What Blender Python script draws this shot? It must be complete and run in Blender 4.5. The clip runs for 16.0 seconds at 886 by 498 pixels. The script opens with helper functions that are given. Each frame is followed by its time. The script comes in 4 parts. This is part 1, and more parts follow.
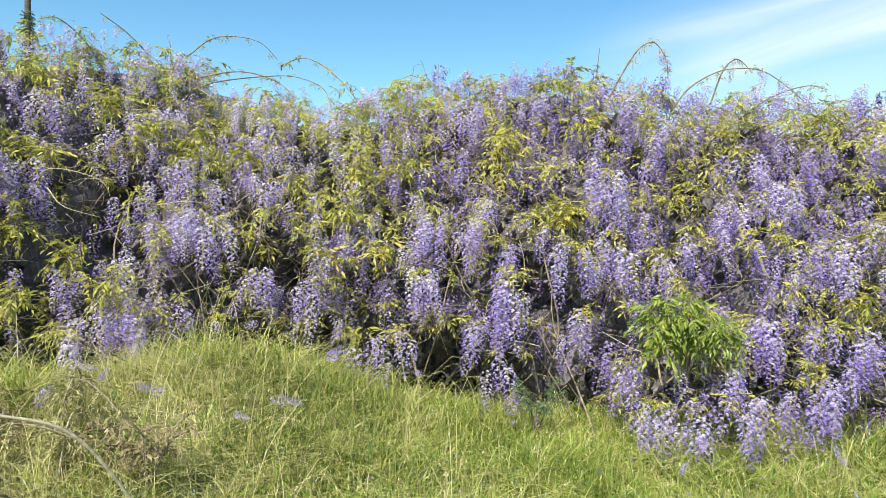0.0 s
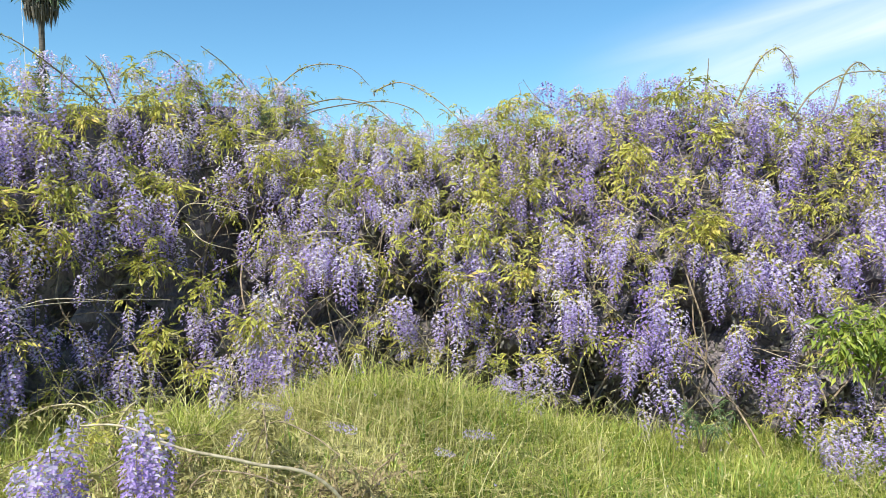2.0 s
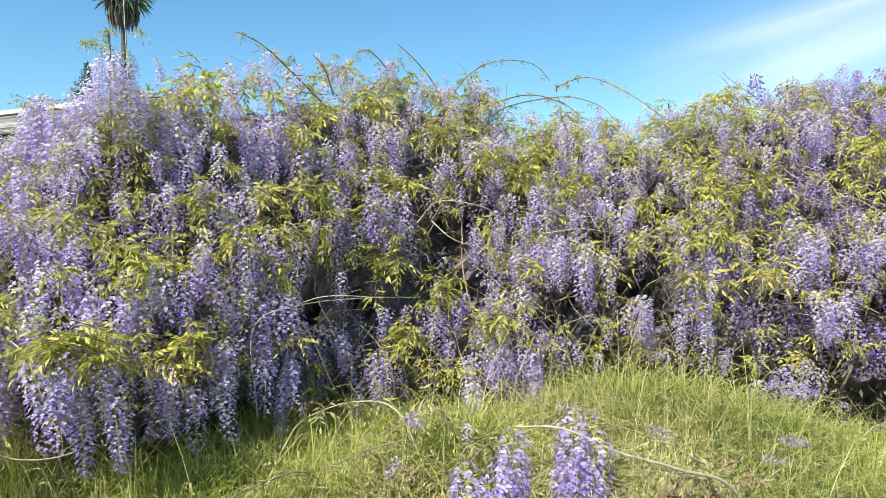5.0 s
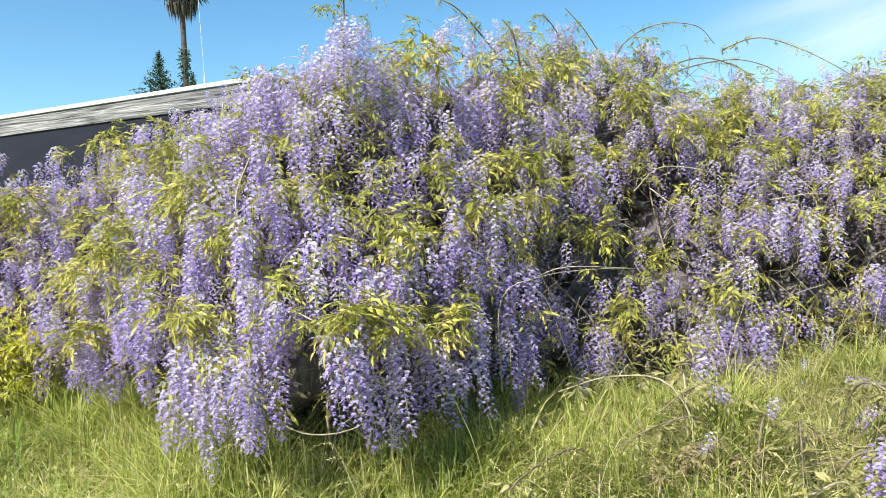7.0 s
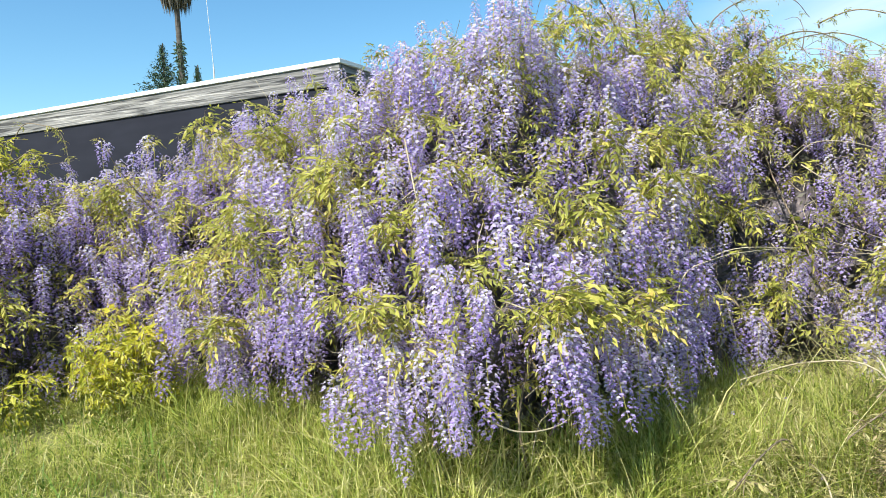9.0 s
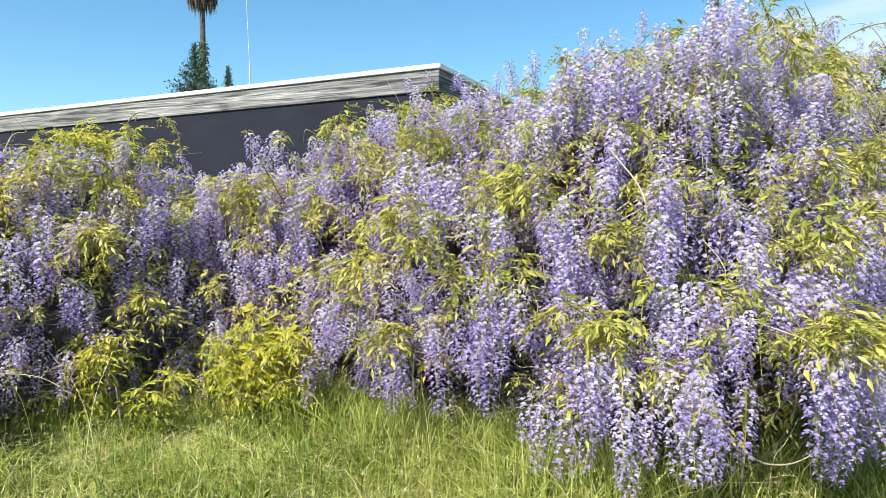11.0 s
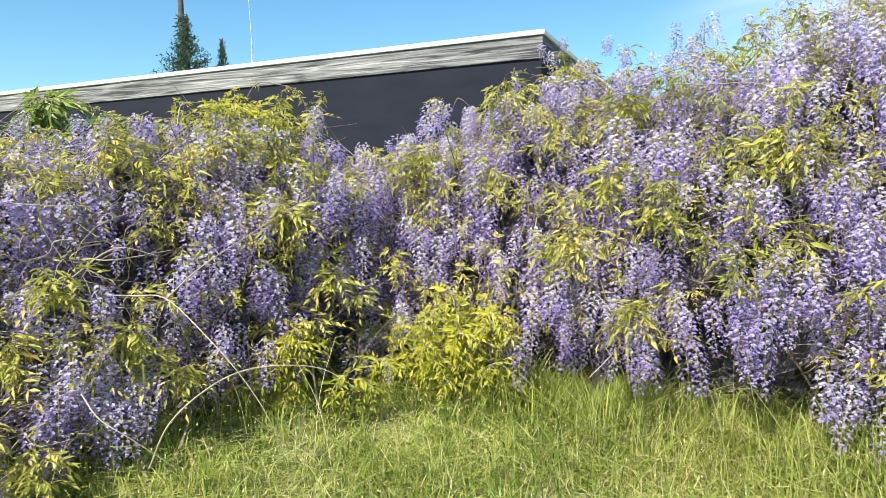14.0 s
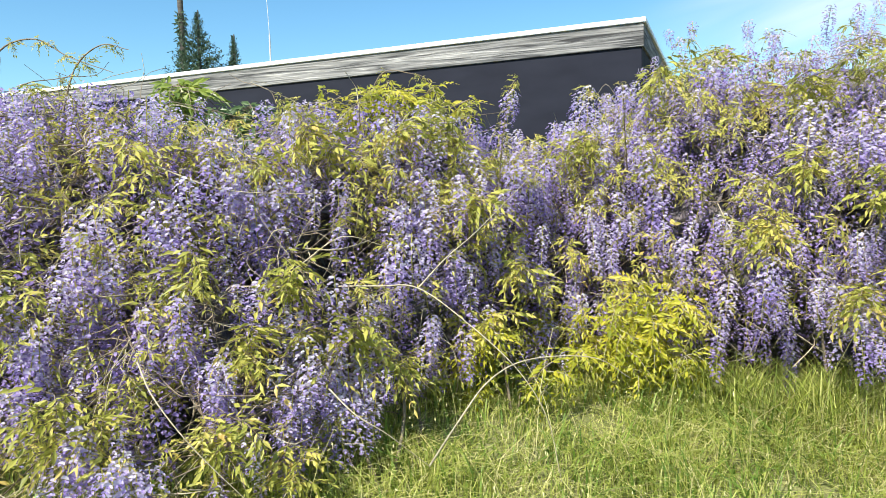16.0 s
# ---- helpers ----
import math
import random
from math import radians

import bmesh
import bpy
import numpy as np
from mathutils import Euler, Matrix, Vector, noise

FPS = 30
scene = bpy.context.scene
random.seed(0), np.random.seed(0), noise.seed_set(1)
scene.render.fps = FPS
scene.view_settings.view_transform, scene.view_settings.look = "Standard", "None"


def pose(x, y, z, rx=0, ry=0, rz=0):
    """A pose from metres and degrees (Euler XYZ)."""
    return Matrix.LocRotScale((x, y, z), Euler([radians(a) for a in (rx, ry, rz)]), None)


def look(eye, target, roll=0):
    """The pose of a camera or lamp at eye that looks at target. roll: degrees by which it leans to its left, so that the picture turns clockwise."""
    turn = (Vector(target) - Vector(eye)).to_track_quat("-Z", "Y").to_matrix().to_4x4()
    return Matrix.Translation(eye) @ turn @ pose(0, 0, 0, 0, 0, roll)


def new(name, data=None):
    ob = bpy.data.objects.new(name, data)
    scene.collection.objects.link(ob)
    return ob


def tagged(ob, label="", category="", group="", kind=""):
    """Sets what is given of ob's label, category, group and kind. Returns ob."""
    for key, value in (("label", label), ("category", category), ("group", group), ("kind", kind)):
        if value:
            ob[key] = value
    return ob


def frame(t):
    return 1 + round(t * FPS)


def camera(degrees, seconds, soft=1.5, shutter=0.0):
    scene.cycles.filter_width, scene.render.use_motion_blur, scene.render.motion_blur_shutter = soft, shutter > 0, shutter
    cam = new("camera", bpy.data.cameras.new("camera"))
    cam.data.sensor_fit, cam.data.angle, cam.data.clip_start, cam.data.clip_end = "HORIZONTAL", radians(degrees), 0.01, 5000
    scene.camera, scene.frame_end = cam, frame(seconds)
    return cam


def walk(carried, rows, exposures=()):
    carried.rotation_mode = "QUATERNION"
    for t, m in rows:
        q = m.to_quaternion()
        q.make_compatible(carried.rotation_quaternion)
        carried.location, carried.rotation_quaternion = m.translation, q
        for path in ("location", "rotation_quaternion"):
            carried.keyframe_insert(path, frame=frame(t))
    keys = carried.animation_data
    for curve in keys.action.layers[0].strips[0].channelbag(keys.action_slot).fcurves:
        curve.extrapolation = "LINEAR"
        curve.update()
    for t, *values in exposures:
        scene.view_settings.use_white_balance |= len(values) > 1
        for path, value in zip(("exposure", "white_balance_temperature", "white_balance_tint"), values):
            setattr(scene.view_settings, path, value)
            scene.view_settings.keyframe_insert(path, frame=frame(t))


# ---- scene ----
cam = camera(64.7, 16.0, 0.8)
EXPOSURE = 0.99
PATH = [
    (0, (0.199, -0.064, 1.427), (0.165, 1.933, 1.331), 1.6),
    (0.5, (-0.009, 0.001, 1.418), (-0.067, 2.0, 1.377), 2.2),
    (1, (-0.21, -0.018, 1.442), (-0.214, 1.981, 1.392), -0.3),
    (1.5, (-0.325, -0.033, 1.426), (-0.354, 1.966, 1.374), 0.1),
    (2, (-0.49, 0.033, 1.419), (-0.547, 2.032, 1.388), -0.9),
    (2.5, (-0.662, 0.009, 1.439), (-0.761, 2.006, 1.411), -3.5),
    (3, (-0.795, -0.049, 1.439), (-0.922, 1.947, 1.396), -2.9),
    (3.2, (-0.847, -0.069, 1.454), (-0.993, 1.925, 1.399), -1.4),
    (5.3, (-1.529, 0.04, 1.419), (-1.764, 2.026, 1.391), -0.3),
    (5.5, (-1.613, 0.025, 1.407), (-1.895, 2.005, 1.381), 0.7),
    (6, (-1.812, 0.057, 1.379), (-2.246, 2.009, 1.341), 0.1),
    (6.5, (-2.003, 0.08, 1.389), (-2.425, 2.035, 1.343), 0.1),
    (7, (-2.203, 0.049, 1.395), (-2.549, 2.018, 1.312), -1.8),
    (7.5, (-2.368, 0.053, 1.388), (-2.724, 2.019, 1.304), 0.5),
    (8, (-2.511, 0.128, 1.381), (-2.907, 2.087, 1.31), -0.8),
    (8.5, (-2.663, 0.123, 1.387), (-3.088, 2.076, 1.317), -0.1),
    (9, (-2.869, 0.095, 1.394), (-3.197, 2.065, 1.283), -3.0),
    (9.5, (-3.041, 0.081, 1.381), (-3.43, 2.041, 1.307), -0.2),
    (10, (-3.224, 0.12, 1.376), (-3.592, 2.084, 1.306), -1.2),
    (10.2, (-3.308, 0.08, 1.379), (-3.678, 2.044, 1.309), -0.8),
    (12.3, (-4.006, 0.138, 1.412), (-4.237, 2.122, 1.309), -1.3),
    (12.5, (-4.099, 0.093, 1.413), (-4.309, 2.078, 1.296), -2.9),
    (13, (-4.235, 0.073, 1.415), (-4.494, 2.052, 1.291), -1.9),
    (13.5, (-4.382, 0.127, 1.395), (-4.668, 2.102, 1.248), -2.8),
    (14, (-4.561, 0.123, 1.394), (-4.823, 2.1, 1.247), -0.8),
    (14.5, (-4.802, 0.084, 1.4), (-4.954, 2.07, 1.217), -2.7),
    (15, (-4.98, 0.076, 1.389), (-5.195, 2.055, 1.196), -1.4),
    (15.5, (-5.152, 0.141, 1.37), (-5.417, 2.12, 1.247), -1.7),
    (16, (-5.358, 0.107, 1.37), (-5.598, 2.086, 1.214), -1.3),
]
walk(cam, [(t, look(eye, target, roll)) for t, eye, target, roll in PATH], [(0, EXPOSURE - 0.05), (3.2, EXPOSURE - 0.05), (6, EXPOSURE), (16, EXPOSURE)])

# ---- world, sun ----
SUN_DIR = Vector((-0.40, -0.75, 0.95)).normalized()
world = bpy.data.worlds.new("sky")
scene.world = world
world.use_nodes = True
wn, wl = world.node_tree.nodes, world.node_tree.links
wn.clear()
sky = wn.new("ShaderNodeTexSky")
sky.sky_type = "NISHITA"
sky.sun_disc = False
sky.sun_elevation = math.asin(SUN_DIR.z)
sky.sun_rotation = math.atan2(SUN_DIR.x, SUN_DIR.y)
sky.air_density, sky.dust_density, sky.ozone_density = 1.0, 0.6, 2.0
# thin streaked cirrus in a band that climbs across the sky; u runs along it, v across
def node(kind, *inputs, **settings):
    n = wn.new(kind)
    for k, v in settings.items():
        if k == "operation":
            n.operation = v
    for k, v in enumerate(inputs):
        if v is None:
            continue
        if isinstance(v, (int, float, tuple)):
            n.inputs[k].default_value = v
        else:
            wl.new(v, n.inputs[k])
    return n


def calc(op, a, b=0.0, c=0.0):
    return node("ShaderNodeMath", a, b, c, operation=op).outputs[0]


tc = wn.new("ShaderNodeTexCoord")
axes = node("ShaderNodeSeparateXYZ", tc.outputs["Generated"]).outputs
deep_y = calc("MAXIMUM", axes["Y"], 0.05)
east, high = calc("DIVIDE", axes["X"], deep_y), calc("DIVIDE", axes["Z"], deep_y)
across = calc("SUBTRACT", high, calc("MULTIPLY_ADD", east, 0.27, 0.14))
streaks = node("ShaderNodeCombineXYZ", calc("MULTIPLY", east, 2.2), calc("MULTIPLY", across, 17.0), 0.3)
cn = node("ShaderNodeTexNoise", streaks.outputs[0], None, 1.0, 9.0)
cn.inputs["Distortion"].default_value = 0.7
wave = node("ShaderNodeMapRange", cn.outputs["Fac"], 0.32, 0.70, 0.30, 1.0)
band = node("ShaderNodeMapRange", calc("ABSOLUTE", calc("SUBTRACT", across, 0.01)), 0.11, 0.0, 0.0, 1.0)
veil = node("ShaderNodeMapRange", east, 0.10, 0.45, 0.0, 1.0)
low = node("ShaderNodeMapRange", across, 0.02, -0.08, 0.0, 0.35)
for k in (band, veil, low):
    k.interpolation_type = "SMOOTHSTEP"
cover = calc("MULTIPLY", calc("MULTIPLY", calc("MAXIMUM", calc("MULTIPLY", band.outputs[0], wave.outputs[0]), low.outputs[0]), veil.outputs[0]), 0.86)
hs = node("ShaderNodeHueSaturation", None, 1.2, 0.735, None, sky.outputs["Color"])
air = wn.new("ShaderNodeMixRGB")
air.blend_type = "MULTIPLY"
air.inputs["Fac"].default_value = 1.0
air.inputs["Color2"].default_value = (0.88, 1.08, 1.03, 1)
wl.new(hs.outputs["Color"], air.inputs["Color1"])
cmix = wn.new("ShaderNodeMixRGB")
cmix.inputs["Color2"].default_value = (4.5, 4.85, 5.1, 1)
wl.new(cover, cmix.inputs["Fac"])
wl.new(air.outputs["Color"], cmix.inputs["Color1"])
bg = node("ShaderNodeBackground", cmix.outputs["Color"], 0.13)
wo = wn.new("ShaderNodeOutputWorld")
wl.new(bg.outputs["Background"], wo.inputs["Surface"])

sun_data = bpy.data.lights.new("sun", "SUN")
sun_data.energy, sun_data.angle, sun_data.color = 4.5, radians(0.53), (1.0, 0.94, 0.82)
sun = new("sun", sun_data)
sun.matrix_world = look(SUN_DIR * 30, (0, 0, 0))

# ---- materials ----


def shader(name, rough=0.6):
    m = bpy.data.materials.new(name)
    m.use_nodes = True
    nt = m.node_tree
    p = nt.nodes["Principled BSDF"]
    p.inputs["Roughness"].default_value = rough
    return m, nt, p


def ramp(nt, stops):
    r = nt.nodes.new("ShaderNodeValToRGB")
    e = r.color_ramp.elements
    while len(e) < len(stops):
        e.new(0.5)
    for k, (pos, col) in zip(e, stops):
        k.position, k.color = pos, (*col, 1)
    return r


def plant_material(name, stops, translucent=0.35, rough=0.5, spread=0.35, patch=0.0):
    """Leaf or petal: colour varies from piece to piece and from plant part to plant part, and light shines through."""
    m, nt, p = shader(name, rough)
    n, l = nt.nodes, nt.links
    geo, inf = n.new("ShaderNodeNewGeometry"), n.new("ShaderNodeObjectInfo")
    mixr = n.new("ShaderNodeMath")
    mixr.operation = "MULTIPLY_ADD"
    mixr.inputs[1].default_value = 1 - spread
    scl = n.new("ShaderNodeMath")
    scl.operation = "MULTIPLY"
    scl.inputs[1].default_value = spread
    l.new(inf.outputs["Random"], scl.inputs[0])
    l.new(geo.outputs["Random Per Island"], mixr.inputs[0])
    l.new(scl.outputs[0], mixr.inputs[2])
    r = ramp(nt, stops)
    big, lift = n.new("ShaderNodeTexNoise"), n.new("ShaderNodeMapRange")
    big.inputs["Scale"].default_value, big.inputs["Detail"].default_value = 2.1, 4.0
    lift.inputs["From Min"].default_value, lift.inputs["From Max"].default_value = 0.3, 0.7
    lift.inputs["To Min"].default_value, lift.inputs["To Max"].default_value = -patch, patch
    both = n.new("ShaderNodeMath")
    both.operation = "ADD"
    l.new(geo.outputs["Position"], big.inputs["Vector"])
    l.new(big.outputs["Fac"], lift.inputs["Value"])
    l.new(mixr.outputs[0], both.inputs[0])
    l.new(lift.outputs["Result"], both.inputs[1])
    l.new(both.outputs[0], r.inputs["Fac"])
    nz = n.new("ShaderNodeTexNoise")
    nz.inputs["Scale"].default_value = 90.0
    hsv = n.new("ShaderNodeHueSaturation")
    mr = n.new("ShaderNodeMapRange")
    mr.inputs["To Min"].default_value, mr.inputs["To Max"].default_value = 0.75, 1.25
    l.new(nz.outputs["Fac"], mr.inputs["Value"])
    l.new(mr.outputs["Result"], hsv.inputs["Value"])
    l.new(r.outputs["Color"], hsv.inputs["Color"])
    l.new(hsv.outputs["Color"], p.inputs["Base Color"])
    tr = n.new("ShaderNodeBsdfTranslucent")
    l.new(hsv.outputs["Color"], tr.inputs["Color"])
    ms = n.new("ShaderNodeMixShader")
    ms.inputs["Fac"].default_value = translucent
    l.new(p.outputs["BSDF"], ms.inputs[1])
    l.new(tr.outputs["BSDF"], ms.inputs[2])
    l.new(ms.outputs["Shader"], n["Material Output"].inputs["Surface"])
    return m


def noise_material(name, stops, scale=(4, 4, 4), rough=0.8, bump=0.3, detail=8.0, distortion=0.0):
    m, nt, p = shader(name, rough)
    n, l = nt.nodes, nt.links
    co, mpn = n.new("ShaderNodeTexCoord"), n.new("ShaderNodeMapping")
    mpn.inputs["Scale"].default_value = scale
    nz = n.new("ShaderNodeTexNoise")
    nz.inputs["Scale"].default_value, nz.inputs["Detail"].default_value = 1.0, detail
    nz.inputs["Distortion"].default_value = distortion
    r = ramp(nt, stops)
    bp = n.new("ShaderNodeBump")
    bp.inputs["Strength"].default_value, bp.inputs["Distance"].default_value = bump, 0.01
    l.new(co.outputs["Object"], mpn.inputs["Vector"])
    l.new(mpn.outputs["Vector"], nz.inputs["Vector"])
    l.new(nz.outputs["Fac"], r.inputs["Fac"])
    l.new(r.outputs["Color"], p.inputs["Base Color"])
    l.new(nz.outputs["Fac"], bp.inputs["Height"])
    l.new(bp.outputs["Normal"], p.inputs["Normal"])
    return m


M_BANNER = plant_material("petal_lilac", [(0.0, (0.335, 0.24, 0.60)), (0.4, (0.45, 0.36, 0.71)), (0.75, (0.58, 0.505, 0.79)), (1.0, (0.74, 0.69, 0.87))], 0.48, 0.6, 0.5, 0.15)
M_DEEP = plant_material("petal_deep_violet", [(0.0, (0.26, 0.18, 0.46)), (0.6, (0.39, 0.30, 0.61)), (1.0, (0.56, 0.48, 0.73))], 0.48, 0.6, 0.4, 0.1)
M_FADED = plant_material("petal_faded_white_lilac", [(0.0, (0.48, 0.41, 0.66)), (0.4, (0.63, 0.57, 0.76)), (0.8, (0.77, 0.73, 0.83)), (1.0, (0.87, 0.84, 0.88))], 0.48, 0.6, 0.4, 0.1)
M_KEEL = plant_material("petal_violet", [(0.0, (0.26, 0.17, 0.54)), (0.6, (0.39, 0.29, 0.67)), (1.0, (0.55, 0.46, 0.77))], 0.48, 0.6, 0.5, 0.15)
M_BUD = plant_material("flower_bud", [(0.0, (0.25, 0.16, 0.45)), (1.0, (0.42, 0.32, 0.60))], 0.2, 0.6)
M_LEAF = plant_material("young_wisteria_leaf", [(0.0, (0.19, 0.21, 0.04)), (0.35, (0.39, 0.40, 0.08)), (0.75, (0.61, 0.57, 0.14)), (1.0, (0.66, 0.49, 0.16))], 0.47, 0.45, 0.4, 0.15)
M_LIME = plant_material("lime_leaf", [(0.0, (0.19, 0.23, 0.02)), (0.5, (0.43, 0.43, 0.035)), (1.0, (0.66, 0.57, 0.07))], 0.45, 0.45, 0.4, 0.2)
M_GREENLEAF = plant_material("green_leaf", [(0.0, (0.11, 0.17, 0.03)), (0.6, (0.25, 0.32, 0.045)), (1.0, (0.46, 0.47, 0.08))], 0.4, 0.4, 0.4)
M_EVERGREEN = plant_material("evergreen_leaf", [(0.0, (0.045, 0.085, 0.03)), (1.0, (0.13, 0.20, 0.065))], 0.2, 0.4, 0.3)
M_DARKLEAF = plant_material("old_leaf", [(0.0, (0.08, 0.08, 0.065)), (0.5, (0.15, 0.145, 0.11)), (1.0, (0.26, 0.225, 0.23))], 0.25, 0.6)
M_CONIFER = plant_material("conifer_needles", [(0.0, (0.02, 0.05, 0.026)), (1.0, (0.07, 0.12, 0.055))], 0.1, 0.7)
M_GRASS = plant_material("grass_blade", [(0.0, (0.14, 0.19, 0.03)), (0.35, (0.33, 0.40, 0.07)), (0.75, (0.54, 0.56, 0.16)), (1.0, (0.74, 0.69, 0.33))], 0.45, 0.55, 0.1, 0.25)
M_STRAW = plant_material("dry_grass", [(0.0, (0.26, 0.24, 0.09)), (0.6, (0.54, 0.50, 0.22)), (1.0, (0.70, 0.65, 0.36))], 0.3, 0.6, 0.1, 0.2)
M_DRYLEAF = plant_material("withered_leaf", [(0.0, (0.13, 0.10, 0.05)), (0.6, (0.30, 0.24, 0.12)), (1.0, (0.46, 0.38, 0.22))], 0.25, 0.7, 0.2, 0.15)
M_VINE = noise_material("vine_bark", [(0.3, (0.10, 0.075, 0.05)), (0.7, (0.30, 0.24, 0.17))], (40, 40, 40), 0.85)
M_PALEVINE = noise_material("pale_vine", [(0.3, (0.26, 0.22, 0.15)), (0.7, (0.50, 0.44, 0.32))], (60, 60, 60), 0.8)
# violet-grey of the shaded depth between flowers, put into the colour
M_SHADE_TANGLE = noise_material("shade_tangle", [(0.35, (0.09, 0.08, 0.092)), (0.5, (0.145, 0.127, 0.138)), (0.68, (0.21, 0.186, 0.186))], (30, 30, 12), 0.95, 1.0, 10.0, 1.5)
M_SOIL = noise_material("soil_and_thatch", [(0.3, (0.12, 0.13, 0.05)), (0.55, (0.22, 0.22, 0.09)), (0.75, (0.36, 0.32, 0.16))], (9, 9, 9), 0.95, 0.6)
M_WALL = noise_material("charcoal_siding", [(0.3, (0.012, 0.0138, 0.0235)), (0.7, (0.018, 0.0205, 0.033))], (3, 3, 9), 0.9, 0.1)
M_WALL.node_tree.nodes["Principled BSDF"].inputs["Specular IOR Level"].default_value = 0.25
M_WOOD = noise_material("weathered_fascia", [(0.34, (0.035, 0.035, 0.038)), (0.43, (0.11, 0.11, 0.112)), (0.52, (0.20, 0.198, 0.197)), (0.60, (0.27, 0.265, 0.26)), (0.68, (0.46, 0.45, 0.44))], (1.3, 1.3, 34), 0.85, 0.8, 15.0, 1.6)
M_WHITE = noise_material("white_roof_edge", [(0.3, (0.74, 0.74, 0.73)), (0.7, (0.84, 0.84, 0.83))], (5, 5, 5), 0.45, 0.05)
M_TRUNK = noise_material("palm_trunk", [(0.3, (0.045, 0.04, 0.038)), (0.7, (0.11, 0.10, 0.09))], (3, 3, 8), 0.9)
M_METAL = noise_material("grey_metal", [(0.3, (0.45, 0.45, 0.45)), (0.7, (0.6, 0.6, 0.6))], (9, 9, 9), 0.4, 0.0)

# ---- mesh helpers ----
rng = np.random.default_rng(7)


def mesh_from(name, verts, tris, mats, mat_index=None, smooth=False):
    verts, tris = np.asarray(verts, np.float32), np.asarray(tris, np.int32)
    me = bpy.data.meshes.new(name)
    me.vertices.add(len(verts))
    me.vertices.foreach_set("co", verts.ravel())
    me.loops.add(tris.size)
    me.loops.foreach_set("vertex_index", tris.ravel())
    me.polygons.add(len(tris))
    me.polygons.foreach_set("loop_start", np.arange(0, tris.size, 3, dtype=np.int32))
    if mat_index is not None:
        me.polygons.foreach_set("material_index", np.asarray(mat_index, np.int32))
    me.polygons.foreach_set("use_smooth", np.full(len(tris), smooth))
    for m in mats:
        me.materials.append(m)
    me.update(calc_edges=True)
    return me


def child(name, me, parent, m=None, label="", kind=""):
    ob = new(name, me)
    ob.parent = parent
    if m is not None:
        ob.matrix_basis = m
    return tagged(ob, label=label, kind=kind)


def thing(name, place, label, category, group="", kind=""):
    ob = new(name)
    ob.empty_display_size = 0.1
    ob.location = place
    return tagged(ob, label, category, group, kind)


class Pile:
    """Many pieces gathered into one mesh."""

    def __init__(self):
        self.v, self.t, self.m, self.n = [], [], [], 0

    def add(self, piece, matrix=None):
        v, t, m = piece
        if matrix is not None:
            a = np.array(matrix)
            v = v @ a[:3, :3].T + a[:3, 3]
        self.v.append(v), self.t.append(t + self.n), self.m.append(m)
        self.n += len(v)

    def piece(self):
        return np.concatenate(self.v), np.concatenate(self.t), np.concatenate(self.m)

    def mesh(self, name, mats, smooth=False):
        v, t, m = self.piece()
        return mesh_from(name, v, t, mats, m, smooth)


def tube(points, r0, r1, sides=5, mat=0):
    """A tapered stem along points."""
    pts = np.array(points, float)
    n = len(pts)
    d = np.gradient(pts, axis=0)
    d /= np.linalg.norm(d, axis=1)[:, None] + 1e-9
    up = np.where(np.abs(d[:, 2:]) > 0.9, [[1.0, 0, 0]], [[0, 0, 1.0]])
    a = np.cross(d, up)
    a /= np.linalg.norm(a, axis=1)[:, None]
    b = np.cross(d, a)
    r = np.linspace(r0, r1, n)[:, None, None]
    ang = np.linspace(0, 2 * np.pi, sides, endpoint=False)
    ring = pts[:, None] + r * (np.cos(ang)[None, :, None] * a[:, None] + np.sin(ang)[None, :, None] * b[:, None])
    t = []
    for i in range(n - 1):
        for k in range(sides):
            p, q = i * sides + k, i * sides + (k + 1) % sides
            t += [(p, q, q + sides), (p, q + sides, p + sides)]
    return ring.reshape(-1, 3), np.array(t), np.full(len(t), mat)


def arc(points, n=14):
    """A smooth curve through a few points (Catmull-Rom)."""
    p = [np.array(q, float) for q in points]
    p = [2 * p[0] - p[1], *p, 2 * p[-1] - p[-2]]
    out = []
    for i in range(1, len(p) - 2):
        for u in np.linspace(0, 1, n, endpoint=False):
            out.append(0.5 * (2 * p[i] + (p[i + 1] - p[i - 1]) * u + (2 * p[i - 1] - 5 * p[i] + 4 * p[i + 1] - p[i + 2]) * u * u + (3 * p[i] - p[i - 1] - 3 * p[i + 1] + p[i + 2]) * u ** 3))
    return out + [p[-2]]


def turn(rx, ry, rz):
    return Euler((rx, ry, rz)).to_matrix().to_4x4()


# ---- plant pieces ----
# a pea flower: round reflexed banner (mat 0), folded keel and wings (mat 1)
FLORET_V = np.array([(0, 0.05, 0.10), (-0.72, 0.18, 0.12), (-0.42, 0.02, 0.52), (0, -0.06, 0.60), (0.42, 0.02, 0.52), (0.72, 0.18, 0.12), (0, 0.05, 0.06), (-0.36, 0.62, 0.0), (0, 1.0, -0.34), (0.36, 0.62, 0.0)])
FLORET_T = np.array([(0, 2, 1), (0, 3, 2), (0, 4, 3), (0, 5, 4), (6, 7, 8), (6, 8, 9)])
FLORET_M = np.array([0, 0, 0, 0, 1, 1])
